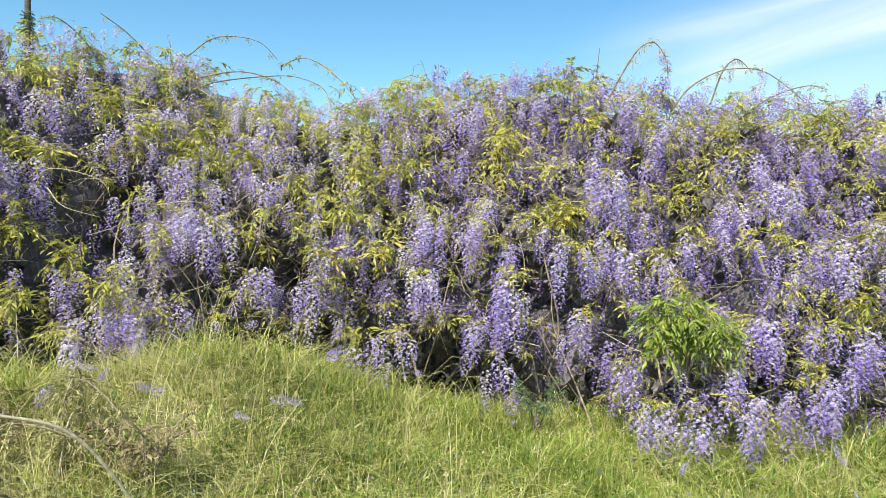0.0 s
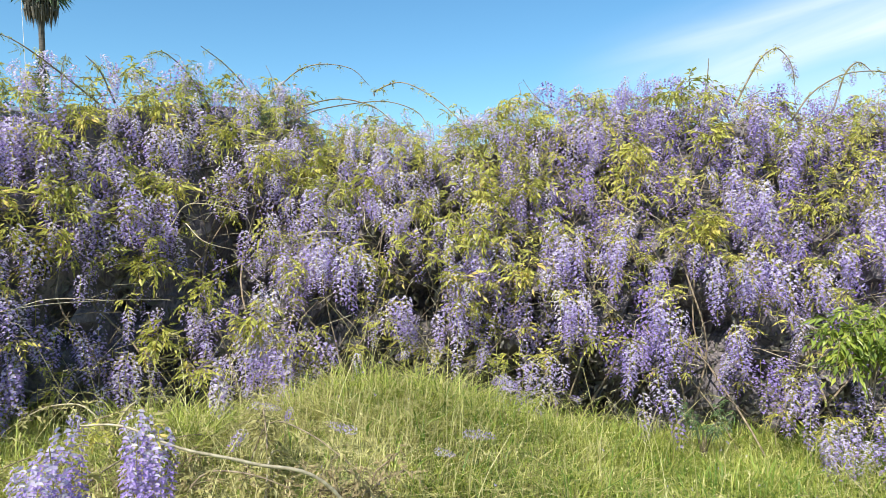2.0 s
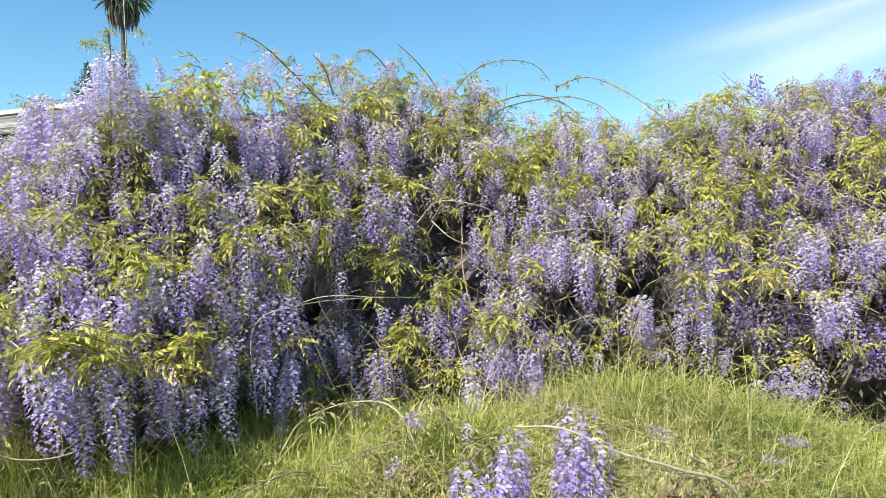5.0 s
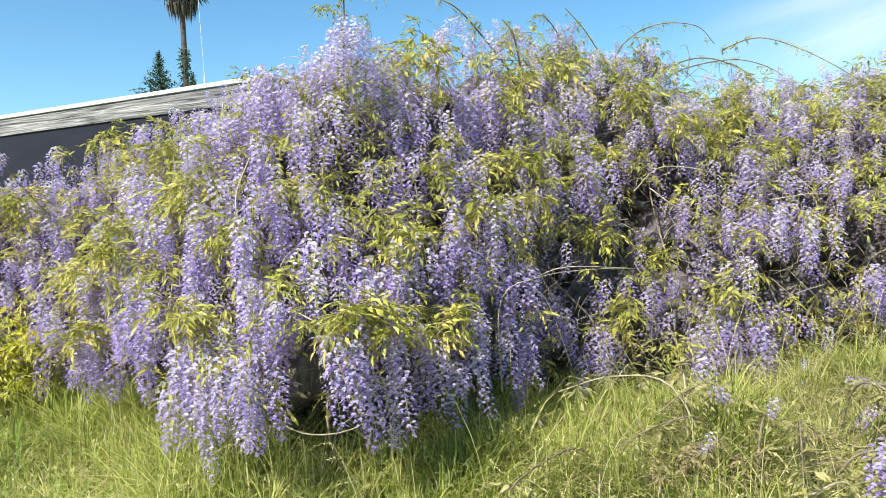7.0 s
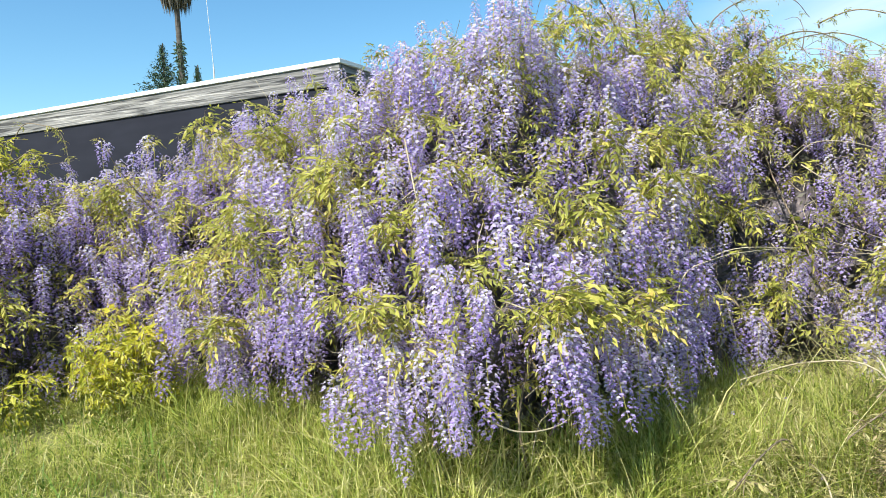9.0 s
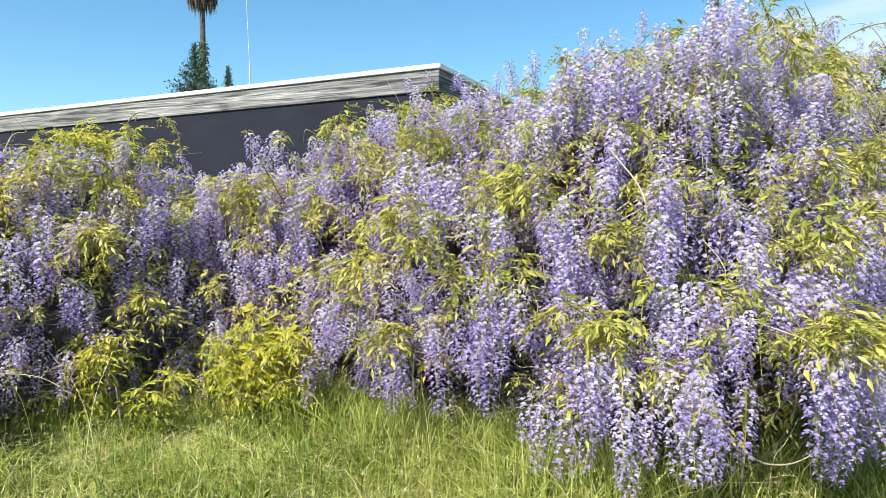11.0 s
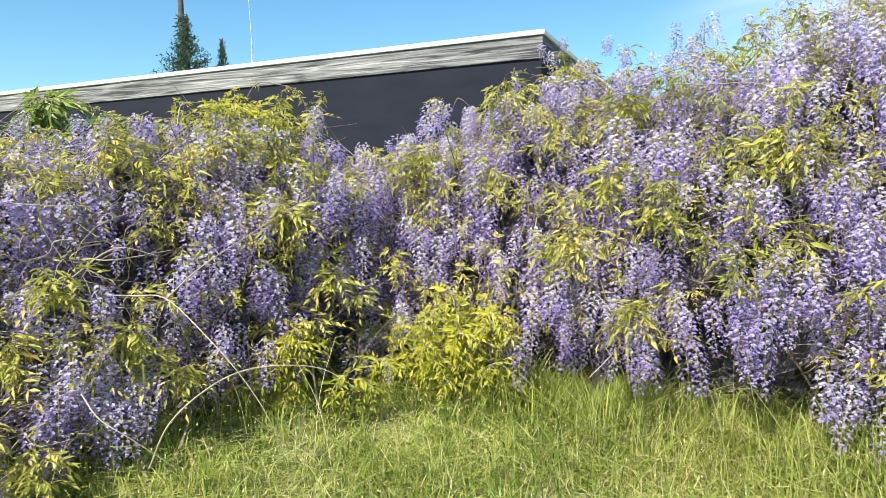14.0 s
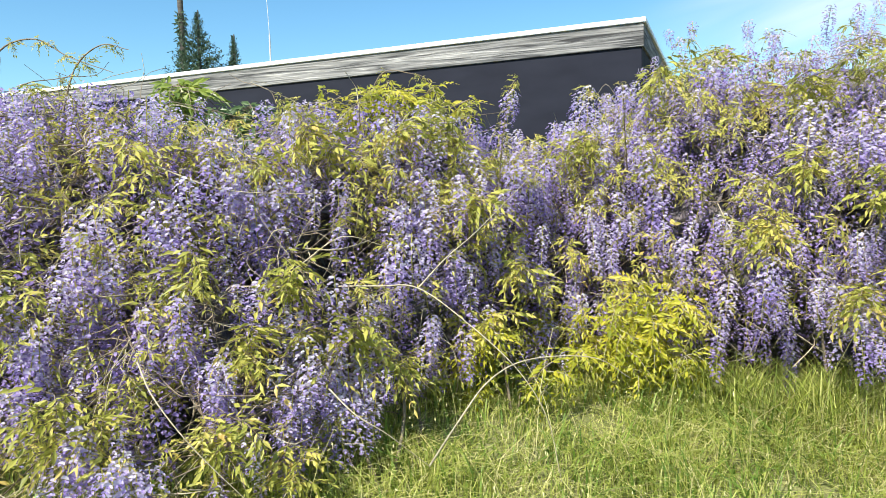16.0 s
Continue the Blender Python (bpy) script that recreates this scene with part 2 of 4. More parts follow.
# the same flower with fewer faces, for racemes in the shade
PLAIN_V = np.array([(-0.72, 0.15, 0.12), (0, 0.0, 0.60), (0.72, 0.15, 0.12), (0, 0.95, -0.30)])
PLAIN_T = np.array([(0, 2, 1), (0, 3, 2)])
PLAIN_M = np.array([0, 1])
FADED_M = np.array([4, 4, 4, 4, 0, 0])
BUD_V = np.array([(0, 0, 0), (-0.22, 0.45, 0.05), (0.22, 0.45, 0.05), (0, 0.45, -0.25), (0, 1.0, -0.05)])
BUD_T = np.array([(0, 2, 1), (0, 1, 3), (0, 3, 2), (1, 2, 4), (2, 3, 4), (3, 1, 4)])
BUD_M = np.full(6, 2)


def raceme(length, fat, seed, fade, open_to=0.9, step=0.0026, plain=False):
    """A hanging flower raceme, its top at the origin; the oldest florets, nearest the top, have faded."""
    r = np.random.default_rng(seed)
    pile = Pile()
    bend = r.uniform(-0.12, 0.12, 2) * length
    pts = [(bend[0] * u * u, bend[1] * u * u, -length * u) for u in np.linspace(0, 1, 6)]
    pile.add(tube(pts, 0.002, 0.001, 3, 3))
    n = int(length / step)
    ang = 0.0
    for i in range(n):
        u = (i + r.uniform(0, 1)) / n
        ang += 2.4 + r.uniform(-0.4, 0.4)
        reach = fat * (0.62 + 0.38 * (1 - u)) * r.uniform(0.7, 1.04) * min(1, 0.45 + u * 5) * min(1, 0.25 + (1 - u) * 4.5)
        opened = u < open_to + r.uniform(-0.1, 0.1)
        s = (0.0122 if opened else 0.009) * (1.1 - 0.35 * u) * r.uniform(0.8, 1.2)
        faded = u + r.normal() * 0.16 < fade
        c = Vector((bend[0] * u * u + math.sin(ang) * reach, bend[1] * u * u + math.cos(ang) * reach, -length * u - 0.3 * reach))
        m = Matrix.Translation(c) @ turn(0, 0, -ang) @ turn(r.uniform(-0.35, 0.15), r.uniform(-0.25, 0.25), r.uniform(-0.4, 0.4)) @ Matrix.Scale(s, 4)
        if plain:
            pile.add((PLAIN_V, PLAIN_T, PLAIN_M), m)
        else:
            pile.add((FLORET_V, FLORET_T, FADED_M if faded else FLORET_M) if opened else (BUD_V, BUD_T, BUD_M), m)
    return pile.piece()


LEAFLET_V = np.array([(0, 0, 0), (-0.165, 0.38, 0.03), (0, 0.5, -0.04), (0.165, 0.38, 0.03), (0, 1.0, -0.13)])
LEAFLET_T = np.array([(0, 2, 1), (0, 3, 2), (1, 2, 4), (2, 3, 4)])


def pinnate(length, pairs, size, seed, droop=0.5, mat=0):
    """A pinnate leaf growing along +y from the origin, drooping at its end."""
    r = np.random.default_rng(seed)
    pile = Pile()
    pts = [(0, length * u * (1 - 0.25 * droop * u), -droop * length * u * u) for u in np.linspace(0, 1, 3)]
    pile.add(tube(pts, 0.0018, 0.0008, 3, mat + 1))
    for i in range(pairs):
        u = 0.25 + 0.75 * i / pairs
        at = Vector((0, length * u * (1 - 0.25 * droop * u), -droop * length * u * u))
        for side in (-1, 1):
            s = size * r.uniform(0.75, 1.15) * (1.1 - 0.4 * u)
            m = Matrix.Translation(at) @ turn(0, 0, -side * r.uniform(0.7, 1.2)) @ turn(r.uniform(-1.0, 0.0), side * r.uniform(-0.3, 0.5), 0) @ Matrix.Scale(s, 4)
            pile.add((LEAFLET_V, LEAFLET_T, np.full(4, mat)), m)
    m = Matrix.Translation(Vector(pts[-1])) @ turn(-droop - 0.2, 0, 0) @ Matrix.Scale(size * 0.9, 4)
    pile.add((LEAFLET_V, LEAFLET_T, np.full(4, mat)), m)
    return pile.piece()


def spray(count, length, pairs, size, seed, lift=0.4, droop=0.6):
    """A tuft of pinnate leaves spreading from one shoot."""
    r = np.random.default_rng(seed)
    pile = Pile()
    for i in range(count):
        leaf = pinnate(length * r.uniform(0.65, 1.15), pairs, size, seed * 31 + i, droop * r.uniform(0.6, 1.4))
        m = Matrix.Translation((0, 0, 0.03 * r.uniform(-1, 1))) @ turn(0, 0, i * 2.4 + r.uniform(-0.4, 0.4)) @ turn(lift * r.uniform(-0.6, 1.6), 0, 0)
        pile.add(leaf, m)
    return pile.piece()


FLOWER_MATS = [M_BANNER, M_KEEL, M_BUD, M_LEAF, M_FADED]
RACEMES = [raceme(L, w, k, f) for k, (L, w, f) in enumerate([(0.17, 0.034, 0.4), (0.20, 0.036, 0.2), (0.22, 0.038, 0.5), (0.24, 0.036, 0.3), (0.25, 0.039, 0.4), (0.15, 0.036, 0.15), (0.27, 0.038, 0.35), (0.11, 0.028, 0.3), (0.20, 0.033, 0.8), (0.19, 0.035, 0.0)])]
SHADED = [raceme(L, 0.040, 200 + k, 0.2, 0.9, 0.0036, True) for k, L in enumerate((0.18, 0.22, 0.26))]
RACEME_MESH = [mesh_from("raceme", v, t, FLOWER_MATS, m) for v, t, m in RACEMES]
SPRAYS = [spray(c, L, 4, 0.048, 50 + k, 0.4, 0.75) for k, (c, L) in enumerate(((5, 0.11), (5, 0.10), (6, 0.12), (5, 0.13), (5, 0.09)))]
SPRAY_MESH = [mesh_from("leaf_spray", v, t, [M_LEAF, M_VINE], m) for v, t, m in SPRAYS]
LIME_SPRAYS = [spray(c, 0.13, 4, 0.052, 80 + k, 0.6, 0.8) for k, c in enumerate((5, 6, 7))]
LIME_MESH = [mesh_from("leaf_spray", v, t, [M_LIME, M_PALEVINE], m) for v, t, m in LIME_SPRAYS]
GREEN_SPRAYS = [spray(c, 0.15, 5, 0.055, 90 + k, 0.5, 0.7) for k, c in enumerate((6, 7))]
GREEN_MESH = [mesh_from("leaf_spray", v, t, [M_GREENLEAF, M_VINE], m) for v, t, m in GREEN_SPRAYS]

# ---- ground ----


def ground_z(x, y):
    u = np.clip((y - 0.6) / 2.6, 0, 1)
    rise = np.interp(x, [-3.0, 0.5], [0.36, 0.20]) * u * u * (3 - 2 * u)
    base = 0.04 + 1.13 * rise * np.exp(-(np.maximum(y - 4, 0) / 9.0) ** 2)
    mound = 0.36 * np.exp(-((x + 0.88) / 0.95) ** 2 - ((y - 3.1) / 0.8) ** 2)
    mound = mound + 0.22 * np.exp(-((x + 1.65) / 0.45) ** 2 - ((y - 2.42) / 0.4) ** 2)
    foot = np.clip((y - 1.5) / 0.8, 0, 1)
    mound = mound + 0.12 * foot * np.interp(x, [-4.4, -3.6, -2.6, -2.0], [0, 1, 1, 0])
    lumps = 0.035 * np.sin(x * 6.7 + 1.2 * np.sin(y * 5.1)) * np.sin(y * 7.9 + x * 1.3) * np.exp(-((y - 2.5) / 1.6) ** 2)
    tilt = np.interp(x, [-14, -7, -6, -5, -4, -3, -2, -1, 0, 1, 2, 3, 8], [0.0, 0.17, 0.11, 0.04, -0.03, -0.05, -0.06, -0.03, 0.0, 0.04, 0.07, 0.08, 0.0])
    return base + mound + lumps + tilt * np.exp(-(np.maximum(np.abs(y - 2) - 3, 0) / 4.0) ** 2)


gx = np.concatenate([[-2500, -800, -250, -90, -40, -20, -14], np.arange(-10.5, 6.01, 0.15), [9, 14, 20, 40, 90, 250, 800, 2500]])
gy = np.concatenate([[-2500, -800, -250, -90, -40, -18, -10, -6], np.arange(-4, 6.51, 0.15), [8, 11, 16, 25, 40, 90, 250, 800, 2500]])
GX, GY = np.meshgrid(gx, gy)
near = np.exp(-(np.maximum(np.hypot(GX + 2, GY) - 8, 0) / 4) ** 2)
GZ = ground_z(GX, GY) + near * 0.015 * np.sin(GX * 7.1 + GY * 3.3) * np.cos(GY * 6.3 - GX * 2)
gi = np.arange(GX.size).reshape(GX.shape)
q = np.stack([gi[:-1, :-1], gi[:-1, 1:], gi[1:, 1:], gi[1:, :-1]], -1).reshape(-1, 4)
ground = new("ground", mesh_from("ground", np.stack([GX, GY, GZ], -1).reshape(-1, 3), np.concatenate([q[:, :3], q[:, [0, 2, 3]]]), [M_SOIL], None, True))
tagged(ground, "rough grassy ground with dry thatch and soil", "ground", kind="structure")


def tufted(x, y):
    """0 to 1: where grass stands in tufts."""
    a = np.sin(x * 9.1 + 1.7 * np.sin(y * 7.3)) * np.sin(y * 11.3 + 1.9 * np.sin(x * 6.1 + 1))
    b = np.sin(x * 3.7 + 2.1 * np.sin(y * 2.9 + 2)) * np.cos(y * 4.3 + x)
    return np.clip(0.5 + 0.32 * a + 0.30 * b, 0, 1)


def blades(n, xs, ys, height, width, lean, mat, name, label, keep=None, dry=0.0, seed=1):
    """Thousands of curved grass blades as one mesh."""
    r = np.random.default_rng(seed)
    x, y = r.uniform(*xs, n), r.uniform(*ys, n)
    if keep is not None:
        ok = r.uniform(0, 1, n) < keep(x, y)
        x, y = x[ok], y[ok]
        n = len(x)
    z = ground_z(x, y) - 0.01
    clump = 0.62 + 0.75 * tufted(x, y)
    h = height * clump * r.uniform(0.45, 1.2, n)
    w = width * r.uniform(0.6, 1.3, n)
    a = r.uniform(0, 2 * np.pi, n)
    b = lean * r.uniform(0.1, 1.0, n) ** 1.5 * h
    side = np.stack([np.cos(a + 1.57 + r.uniform(-0.6, 0.6, n)), np.sin(a + 1.57), np.zeros(n)], 1)
    out = np.stack([np.cos(a), np.sin(a), np.zeros(n)], 1)
    root = np.stack([x, y, z], 1)
    rows = []
    for u, ww in ((0, 1.0), (0.4, 0.9), (0.75, 0.6)):
        c = root + out * (b * u * u)[:, None] + np.array([0, 0, 1.0]) * (h * u * (1 - 0.28 * u * lean))[:, None]
        rows += [c - side * (w * ww / 2)[:, None], c + side * (w * ww / 2)[:, None]]
    rows.append(root + out * b[:, None] + np.array([0, 0, 1.0]) * (h * (1 - 0.28 * lean))[:, None])
    v = np.stack(rows, 1).reshape(-1, 3)
    t = np.array([(0, 1, 3), (0, 3, 2), (2, 3, 5), (2, 5, 4), (4, 5, 6)])
    t = (t[None] + 7 * np.arange(n)[:, None, None]).reshape(-1, 3)
    return tagged(new(name, mesh_from(name, v, t, [mat])), label, "grass", kind="stuff")


# ---- the hedge's form ----
FRONT_X = [-9.1, -7.47, -6.51, -6.04, -5.65, -5.25, -4.85, -4.42, -3.95, -3.53, -3.12, -2.76, -2.33, -1.93, -1.24, -0.45, 0.22, 0.97, 2.28, 3.58]
FRONT_Y = [1.94, 1.88, 2.05, 2.32, 2.79, 3.13, 3.21, 2.96, 2.64, 2.31, 2.12, 2.31, 2.93, 3.46, 3.48, 3.66, 3.54, 3.44, 3.3, 3.3]
TOP_X = [-9.1, -7.03, -6.54, -6.15, -5.89, -5.51, -5.15, -4.84, -4.62, -4.41, -4.02, -3.85, -3.64, -3.49, -3.34, -2.93, -2.73, -2.44, -2.16, -1.85, -1.63, -1.42, -1.06, -0.67, -0.43, -0.14, 0.35, 0.62, 0.88, 1.15, 1.47, 1.65, 2.0, 2.33, 3.67]
TOP_Z = [1.96, 1.74, 1.66, 1.72, 1.74, 1.61, 1.66, 1.86, 1.96, 2.01, 1.94, 1.9, 1.92, 1.95, 2.02, 2.12, 2.19, 2.34, 2.47, 2.41, 2.42, 2.13, 2.17, 2.13, 2.16, 2.31, 2.31, 2.4, 2.42, 2.29, 2.31, 2.16, 2.2, 2.2, 2.13]


def front(x, z):
    base = np.interp(x, FRONT_X, FRONT_Y)
    lump = 0.10 * np.sin(x * 6.1 + z * 3.0) * np.sin(z * 7.3 + x * 2.1) + 0.05 * np.sin(x * 13.0 + 2) * np.cos(z * 15.0)
    low = np.maximum(0.98 - z, 0)
    skirt = 0.75 * np.interp(x, [0.3, 0.8], [0, 1]) + 0.55 * np.interp(x, [-2.3, -2.0, -1.2, -0.9], [0, 1, 1, 0]) + 0.45 * 2.0 * np.interp(x, [-5.8, -5.3], [1, 0])
    return base + 0.78 * np.maximum(z - 1.1, 0) ** 1.15 + lump - skirt * low


LOW_X = [-9.0, -6.0, -5.9, -4.3, -4.1, -2.4, -2.2, 0.0, 0.7, 1.1, 4.0]
LOW_Z = [0.50, 0.55, 0.66, 0.66, 0.80, 0.76, 0.70, 0.78, 0.76, 0.48, 0.48]


def low_edge(x):
    """How far down the flowers hang before the plants."""
    return float(np.interp(x, LOW_X, LOW_Z))


def top(x):
    return np.interp(x, TOP_X, TOP_Z) + 0.02 * np.sin(x * 9.7) + 0.02 * np.sin(x * 23.0 + 1)


# ---- the house behind the hedge ----
CORNER = Vector((-4.49, 5.405, 0))
SIDE = Vector((0.260, 0.966, 0)).normalized()
FACE = Vector((-SIDE.y, SIDE.x, 0))


def box(size, at, bevel=0.004, fall=(0.0, 0.0)):
    """A bevelled box, its lowest corner at at; fall: how far its top and bottom drop per metre along x and y."""
    bm = bmesh.new()
    bmesh.ops.create_cube(bm, size=1)
    for v in bm.verts:
        v.co = Vector(((v.co.x + 0.5) * size[0] + at[0], (v.co.y + 0.5) * size[1] + at[1], (v.co.z + 0.5) * size[2] + at[2]))
    if bevel:
        bmesh.ops.bevel(bm, geom=bm.edges[:], offset=bevel, segments=2, affect="EDGES")
    for v in bm.verts:
        v.co.z -= fall[0] * v.co.x + fall[1] * v.co.y
    return bm


def part(name, bm, material, parent, label=""):
    me = bpy.data.meshes.new(name)
    bm.to_mesh(me)
    bm.free()
    me.materials.append(material)
    ob = new(name, me)
    ob.parent = parent
    return tagged(ob, label=label)


house = thing("house", (0, 0, 0), "low charcoal house with weathered grey fascia and white roof edge", "house")
house.matrix_basis = Matrix(((FACE.x, SIDE.x, 0, CORNER.x), (FACE.y, SIDE.y, 0, CORNER.y), (0, 0, 1, 0), (0, 0, 0, 1)))
LONG, DEEP, EAVE, FALL = 13.0, 8.0, 2.617, (0.008, 0.0)
part("wall", box((LONG - 0.12, 0.15, 2.83), (0.03, 0.03, -0.4), 0.004, FALL), M_WALL, house)
part("wall", box((0.15, DEEP - 0.44, 2.83), (0.03, 0.183, -0.4), 0.004, FALL), M_WALL, house)
part("wall", box((LONG - 0.12, 0.15, 2.83), (0.06, DEEP - 0.22, -0.4), 0.004, FALL), M_WALL, house)
part("wall", box((0.15, DEEP - 0.44, 2.83), (LONG - 0.21, 0.213, -0.4), 0.004, FALL), M_WALL, house)
part("soffit", box((LONG - 0.1, DEEP - 0.1, 0.02), (0.05, 0.05, 2.38), 0, FALL), M_WALL, house)
part("roof", box((LONG, DEEP, 0.038), (0, 0, EAVE - 0.038), 0.004, FALL), M_WHITE, house, "white membrane roof with a pale metal edge")
part("fascia_board", box((LONG - 0.03, 0.035, 0.165), (0.015, 0.015, EAVE - 0.206), 0.003, FALL), M_WOOD, house, "weathered grey fascia board")
part("fascia_board", box((0.035, DEEP - 0.1, 0.165), (0.015, 0.053, EAVE - 0.206), 0.003, FALL), M_WOOD, house, "weathered grey fascia board")

# ---- wisteria ----


def hang(r, x, y, z, s, tilt=0.12):
    return Matrix.Translation((x, y, z)) @ turn(r.normal() * tilt, r.normal() * tilt, r.uniform(0, 6.28)) @ Matrix.Scale(s, 4)


def ridge(x):
    """How steeply the plants climb behind the front edge of their top."""
    return np.interp(x, [-5.0, -4.4, -2.6, -1.9, 4.0], [0.0, 0.50, 0.50, 0.15, 0.15])


class Shrub:
    """Gathers racemes and leaf sprays under one plant: the first ones as parts, the rest as one mesh."""

    def __init__(self, ob, parts, racemes=None, sprays=None, leaf_mats=None):
        self.ob, self.parts, self.to = ob, parts, Matrix.Translation(-ob.location)
        self.made = {"raceme": 0, "leaf_spray": 0}
        self.rest = {"raceme": Pile(), "leaf_spray": Pile()}
        self.shapes = {"raceme": racemes or (RACEMES, RACEME_MESH), "leaf_spray": sprays or (SPRAYS, SPRAY_MESH)}
        self.leaf_mats = leaf_mats or [M_LEAF, M_VINE]

    def put(self, what, kind, m):
        pieces, meshes = self.shapes[what]
        kind = kind % len(pieces)
        if self.made[what] < self.parts:
            child(what, meshes[kind], self.ob, self.to @ m)
            self.made[what] += 1
        else:
            self.rest[what].add(pieces[kind], self.to @ m)

    def fill(self, kind, m):
        self.rest["raceme"].add(SHADED[kind % len(SHADED)], self.to @ m)

    def stem(self, points, r0, r1, mat=M_VINE, name="stem"):
        v, t, m = tube(points, r0, r1, 6)
        return child(name, mesh_from(name, v - np.array(self.ob.location), t, [mat], None, True), self.ob)

    def done(self):
        if self.rest["raceme"].n:
            child("flower_mass", self.rest["raceme"].mesh("flower_mass", FLOWER_MATS), self.ob, kind="stuff")
        if self.rest["leaf_spray"].n:
            child("leaf_mass", self.rest["leaf_spray"].mesh("leaf_mass", self.leaf_mats), self.ob, kind="stuff")


def bush(label, xs, count, n_leaf, seed, clusters, tufts, gaps, parts=290, behind=0.7, twiggy=110):
    """A stretch of the wisteria hedge: stems, a shade-coloured inner tangle, hanging racemes and leaf sprays.
    clusters: x, z, number of racemes; tufts: x, z of leafy shoots; gaps: x, z, radius of dark openings."""
    r = np.random.default_rng(seed)
    x0, x1 = xs
    mid = (x0 + x1) / 2
    base = Vector((mid, float(np.interp(mid, FRONT_X, FRONT_Y)) + 0.6, float(ground_z(mid, 3.2))))
    ob = thing("wisteria_bush", base, label, "wisteria", "wisteria hedge")
    plant = Shrub(ob, parts)
    # inner tangle: lumpy body for old stems in shade colour, set back from the flowers
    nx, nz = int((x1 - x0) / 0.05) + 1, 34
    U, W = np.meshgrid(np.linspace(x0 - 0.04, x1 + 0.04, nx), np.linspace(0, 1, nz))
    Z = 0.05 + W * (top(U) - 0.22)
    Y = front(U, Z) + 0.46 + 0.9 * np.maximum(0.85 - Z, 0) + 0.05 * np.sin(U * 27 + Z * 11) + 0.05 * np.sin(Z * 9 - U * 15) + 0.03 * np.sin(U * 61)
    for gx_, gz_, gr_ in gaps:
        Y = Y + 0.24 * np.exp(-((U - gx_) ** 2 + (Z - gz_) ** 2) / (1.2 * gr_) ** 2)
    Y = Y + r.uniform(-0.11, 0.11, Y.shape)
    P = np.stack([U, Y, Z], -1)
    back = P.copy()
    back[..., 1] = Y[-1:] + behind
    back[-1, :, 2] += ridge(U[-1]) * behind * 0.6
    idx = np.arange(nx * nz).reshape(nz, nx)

    def quads(i, flip):
        qd = np.stack([i[:-1, :-1], i[:-1, 1:], i[1:, 1:], i[1:, :-1]], -1).reshape(-1, 4)
        qd = qd[:, ::-1] if flip else qd
        return np.concatenate([qd[:, :3], qd[:, [0, 2, 3]]])

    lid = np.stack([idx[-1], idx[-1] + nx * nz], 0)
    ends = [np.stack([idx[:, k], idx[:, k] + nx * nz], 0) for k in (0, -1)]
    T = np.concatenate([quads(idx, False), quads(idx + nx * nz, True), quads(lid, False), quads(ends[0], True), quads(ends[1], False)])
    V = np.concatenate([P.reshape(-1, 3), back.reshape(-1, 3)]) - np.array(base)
    child("shade_tangle", mesh_from("shade_tangle", V, T, [M_SHADE_TANGLE]), ob, kind="stuff", label="shade-coloured filler body standing in for old stems and leaves")
    # withered leaves caught in it
    n = int((x1 - x0) * 2600)
    u, w = r.uniform(x0, x1, n), r.uniform(0, 1, n)
    lz = 0.25 + w * (top(u) - 0.40)
    ly = front(u, lz) + 0.46 + 0.9 * np.maximum(0.85 - lz, 0) - r.uniform(-0.02, 0.16, n)
    for gx_, gz_, gr_ in gaps:
        ly = ly + 0.24 * np.exp(-((u - gx_) ** 2 + (lz - gz_) ** 2) / (1.2 * gr_) ** 2)
    a, e, size = r.uniform(0, 6.28, n), r.uniform(-1.4, 0.5, n), r.uniform(0.035, 0.075, n)
    ahead = np.stack([np.cos(a) * np.cos(e), np.sin(a) * np.cos(e), np.sin(e)], 1) * size[:, None]
    aside = np.cross(ahead, r.normal(size=(n, 3)))
    aside *= (0.17 * size / (np.linalg.norm(aside, axis=1) + 1e-9))[:, None]
    c = np.stack([u, ly, lz], 1) - np.array(base)
    V = np.stack([c, c + 0.45 * ahead - aside, c + 0.45 * ahead + aside, c + ahead], 1).reshape(-1, 3)
    T = (np.array([(0, 2, 1), (1, 2, 3)])[None] + 4 * np.arange(n)[:, None, None]).reshape(-1, 3)
    child("old_leaves", mesh_from("old_leaves", V, T, [M_DARKLEAF]), ob, kind="stuff", label="withered leaves caught among the stems")
    # stems
    for k in range(int((x1 - x0) * 4)):
        x = r.uniform(x0, x1)
        pts = []
        for w in np.linspace(0, 1, 7):
            z = 0.1 + w * (float(top(x)) - 0.2)
            pts.append((x + 0.18 * math.sin(w * 5 + k) + 0.06 * r.normal(), float(front(x, z)) + 0.33 + 0.05 * r.normal(), z))
        plant.stem(arc(pts, 4), r.uniform(0.004, 0.009), 0.003)
    # thin twigs that wander through the flowers
    twigs = Pile()
    for k in range(int((x1 - x0) * twiggy)):
        x = r.uniform(x0, x1)
        z = low_edge(x) + (float(top(x)) - low_edge(x)) * r.uniform(0, 1)
        a, L = r.uniform(0, 6.28), r.uniform(0.12, 0.4)
        pts = []
        for w in (0, 0.35, 0.7, 1.0):
            px, pz = x + L * w * math.cos(a), z + L * w * math.sin(a) * 0.8 - 0.12 * L * w * w
            pts.append((px + 0.015 * r.normal(), float(front(px, pz)) + r.uniform(-0.06, 0.22), pz + 0.015 * r.normal()))
        v, t, m = tube(arc(pts, 3), r.uniform(0.0015, 0.0035), 0.001, 3)
        twigs.add((v - np.array(base), t, m + (0 if r.uniform() < 0.5 else 1)))
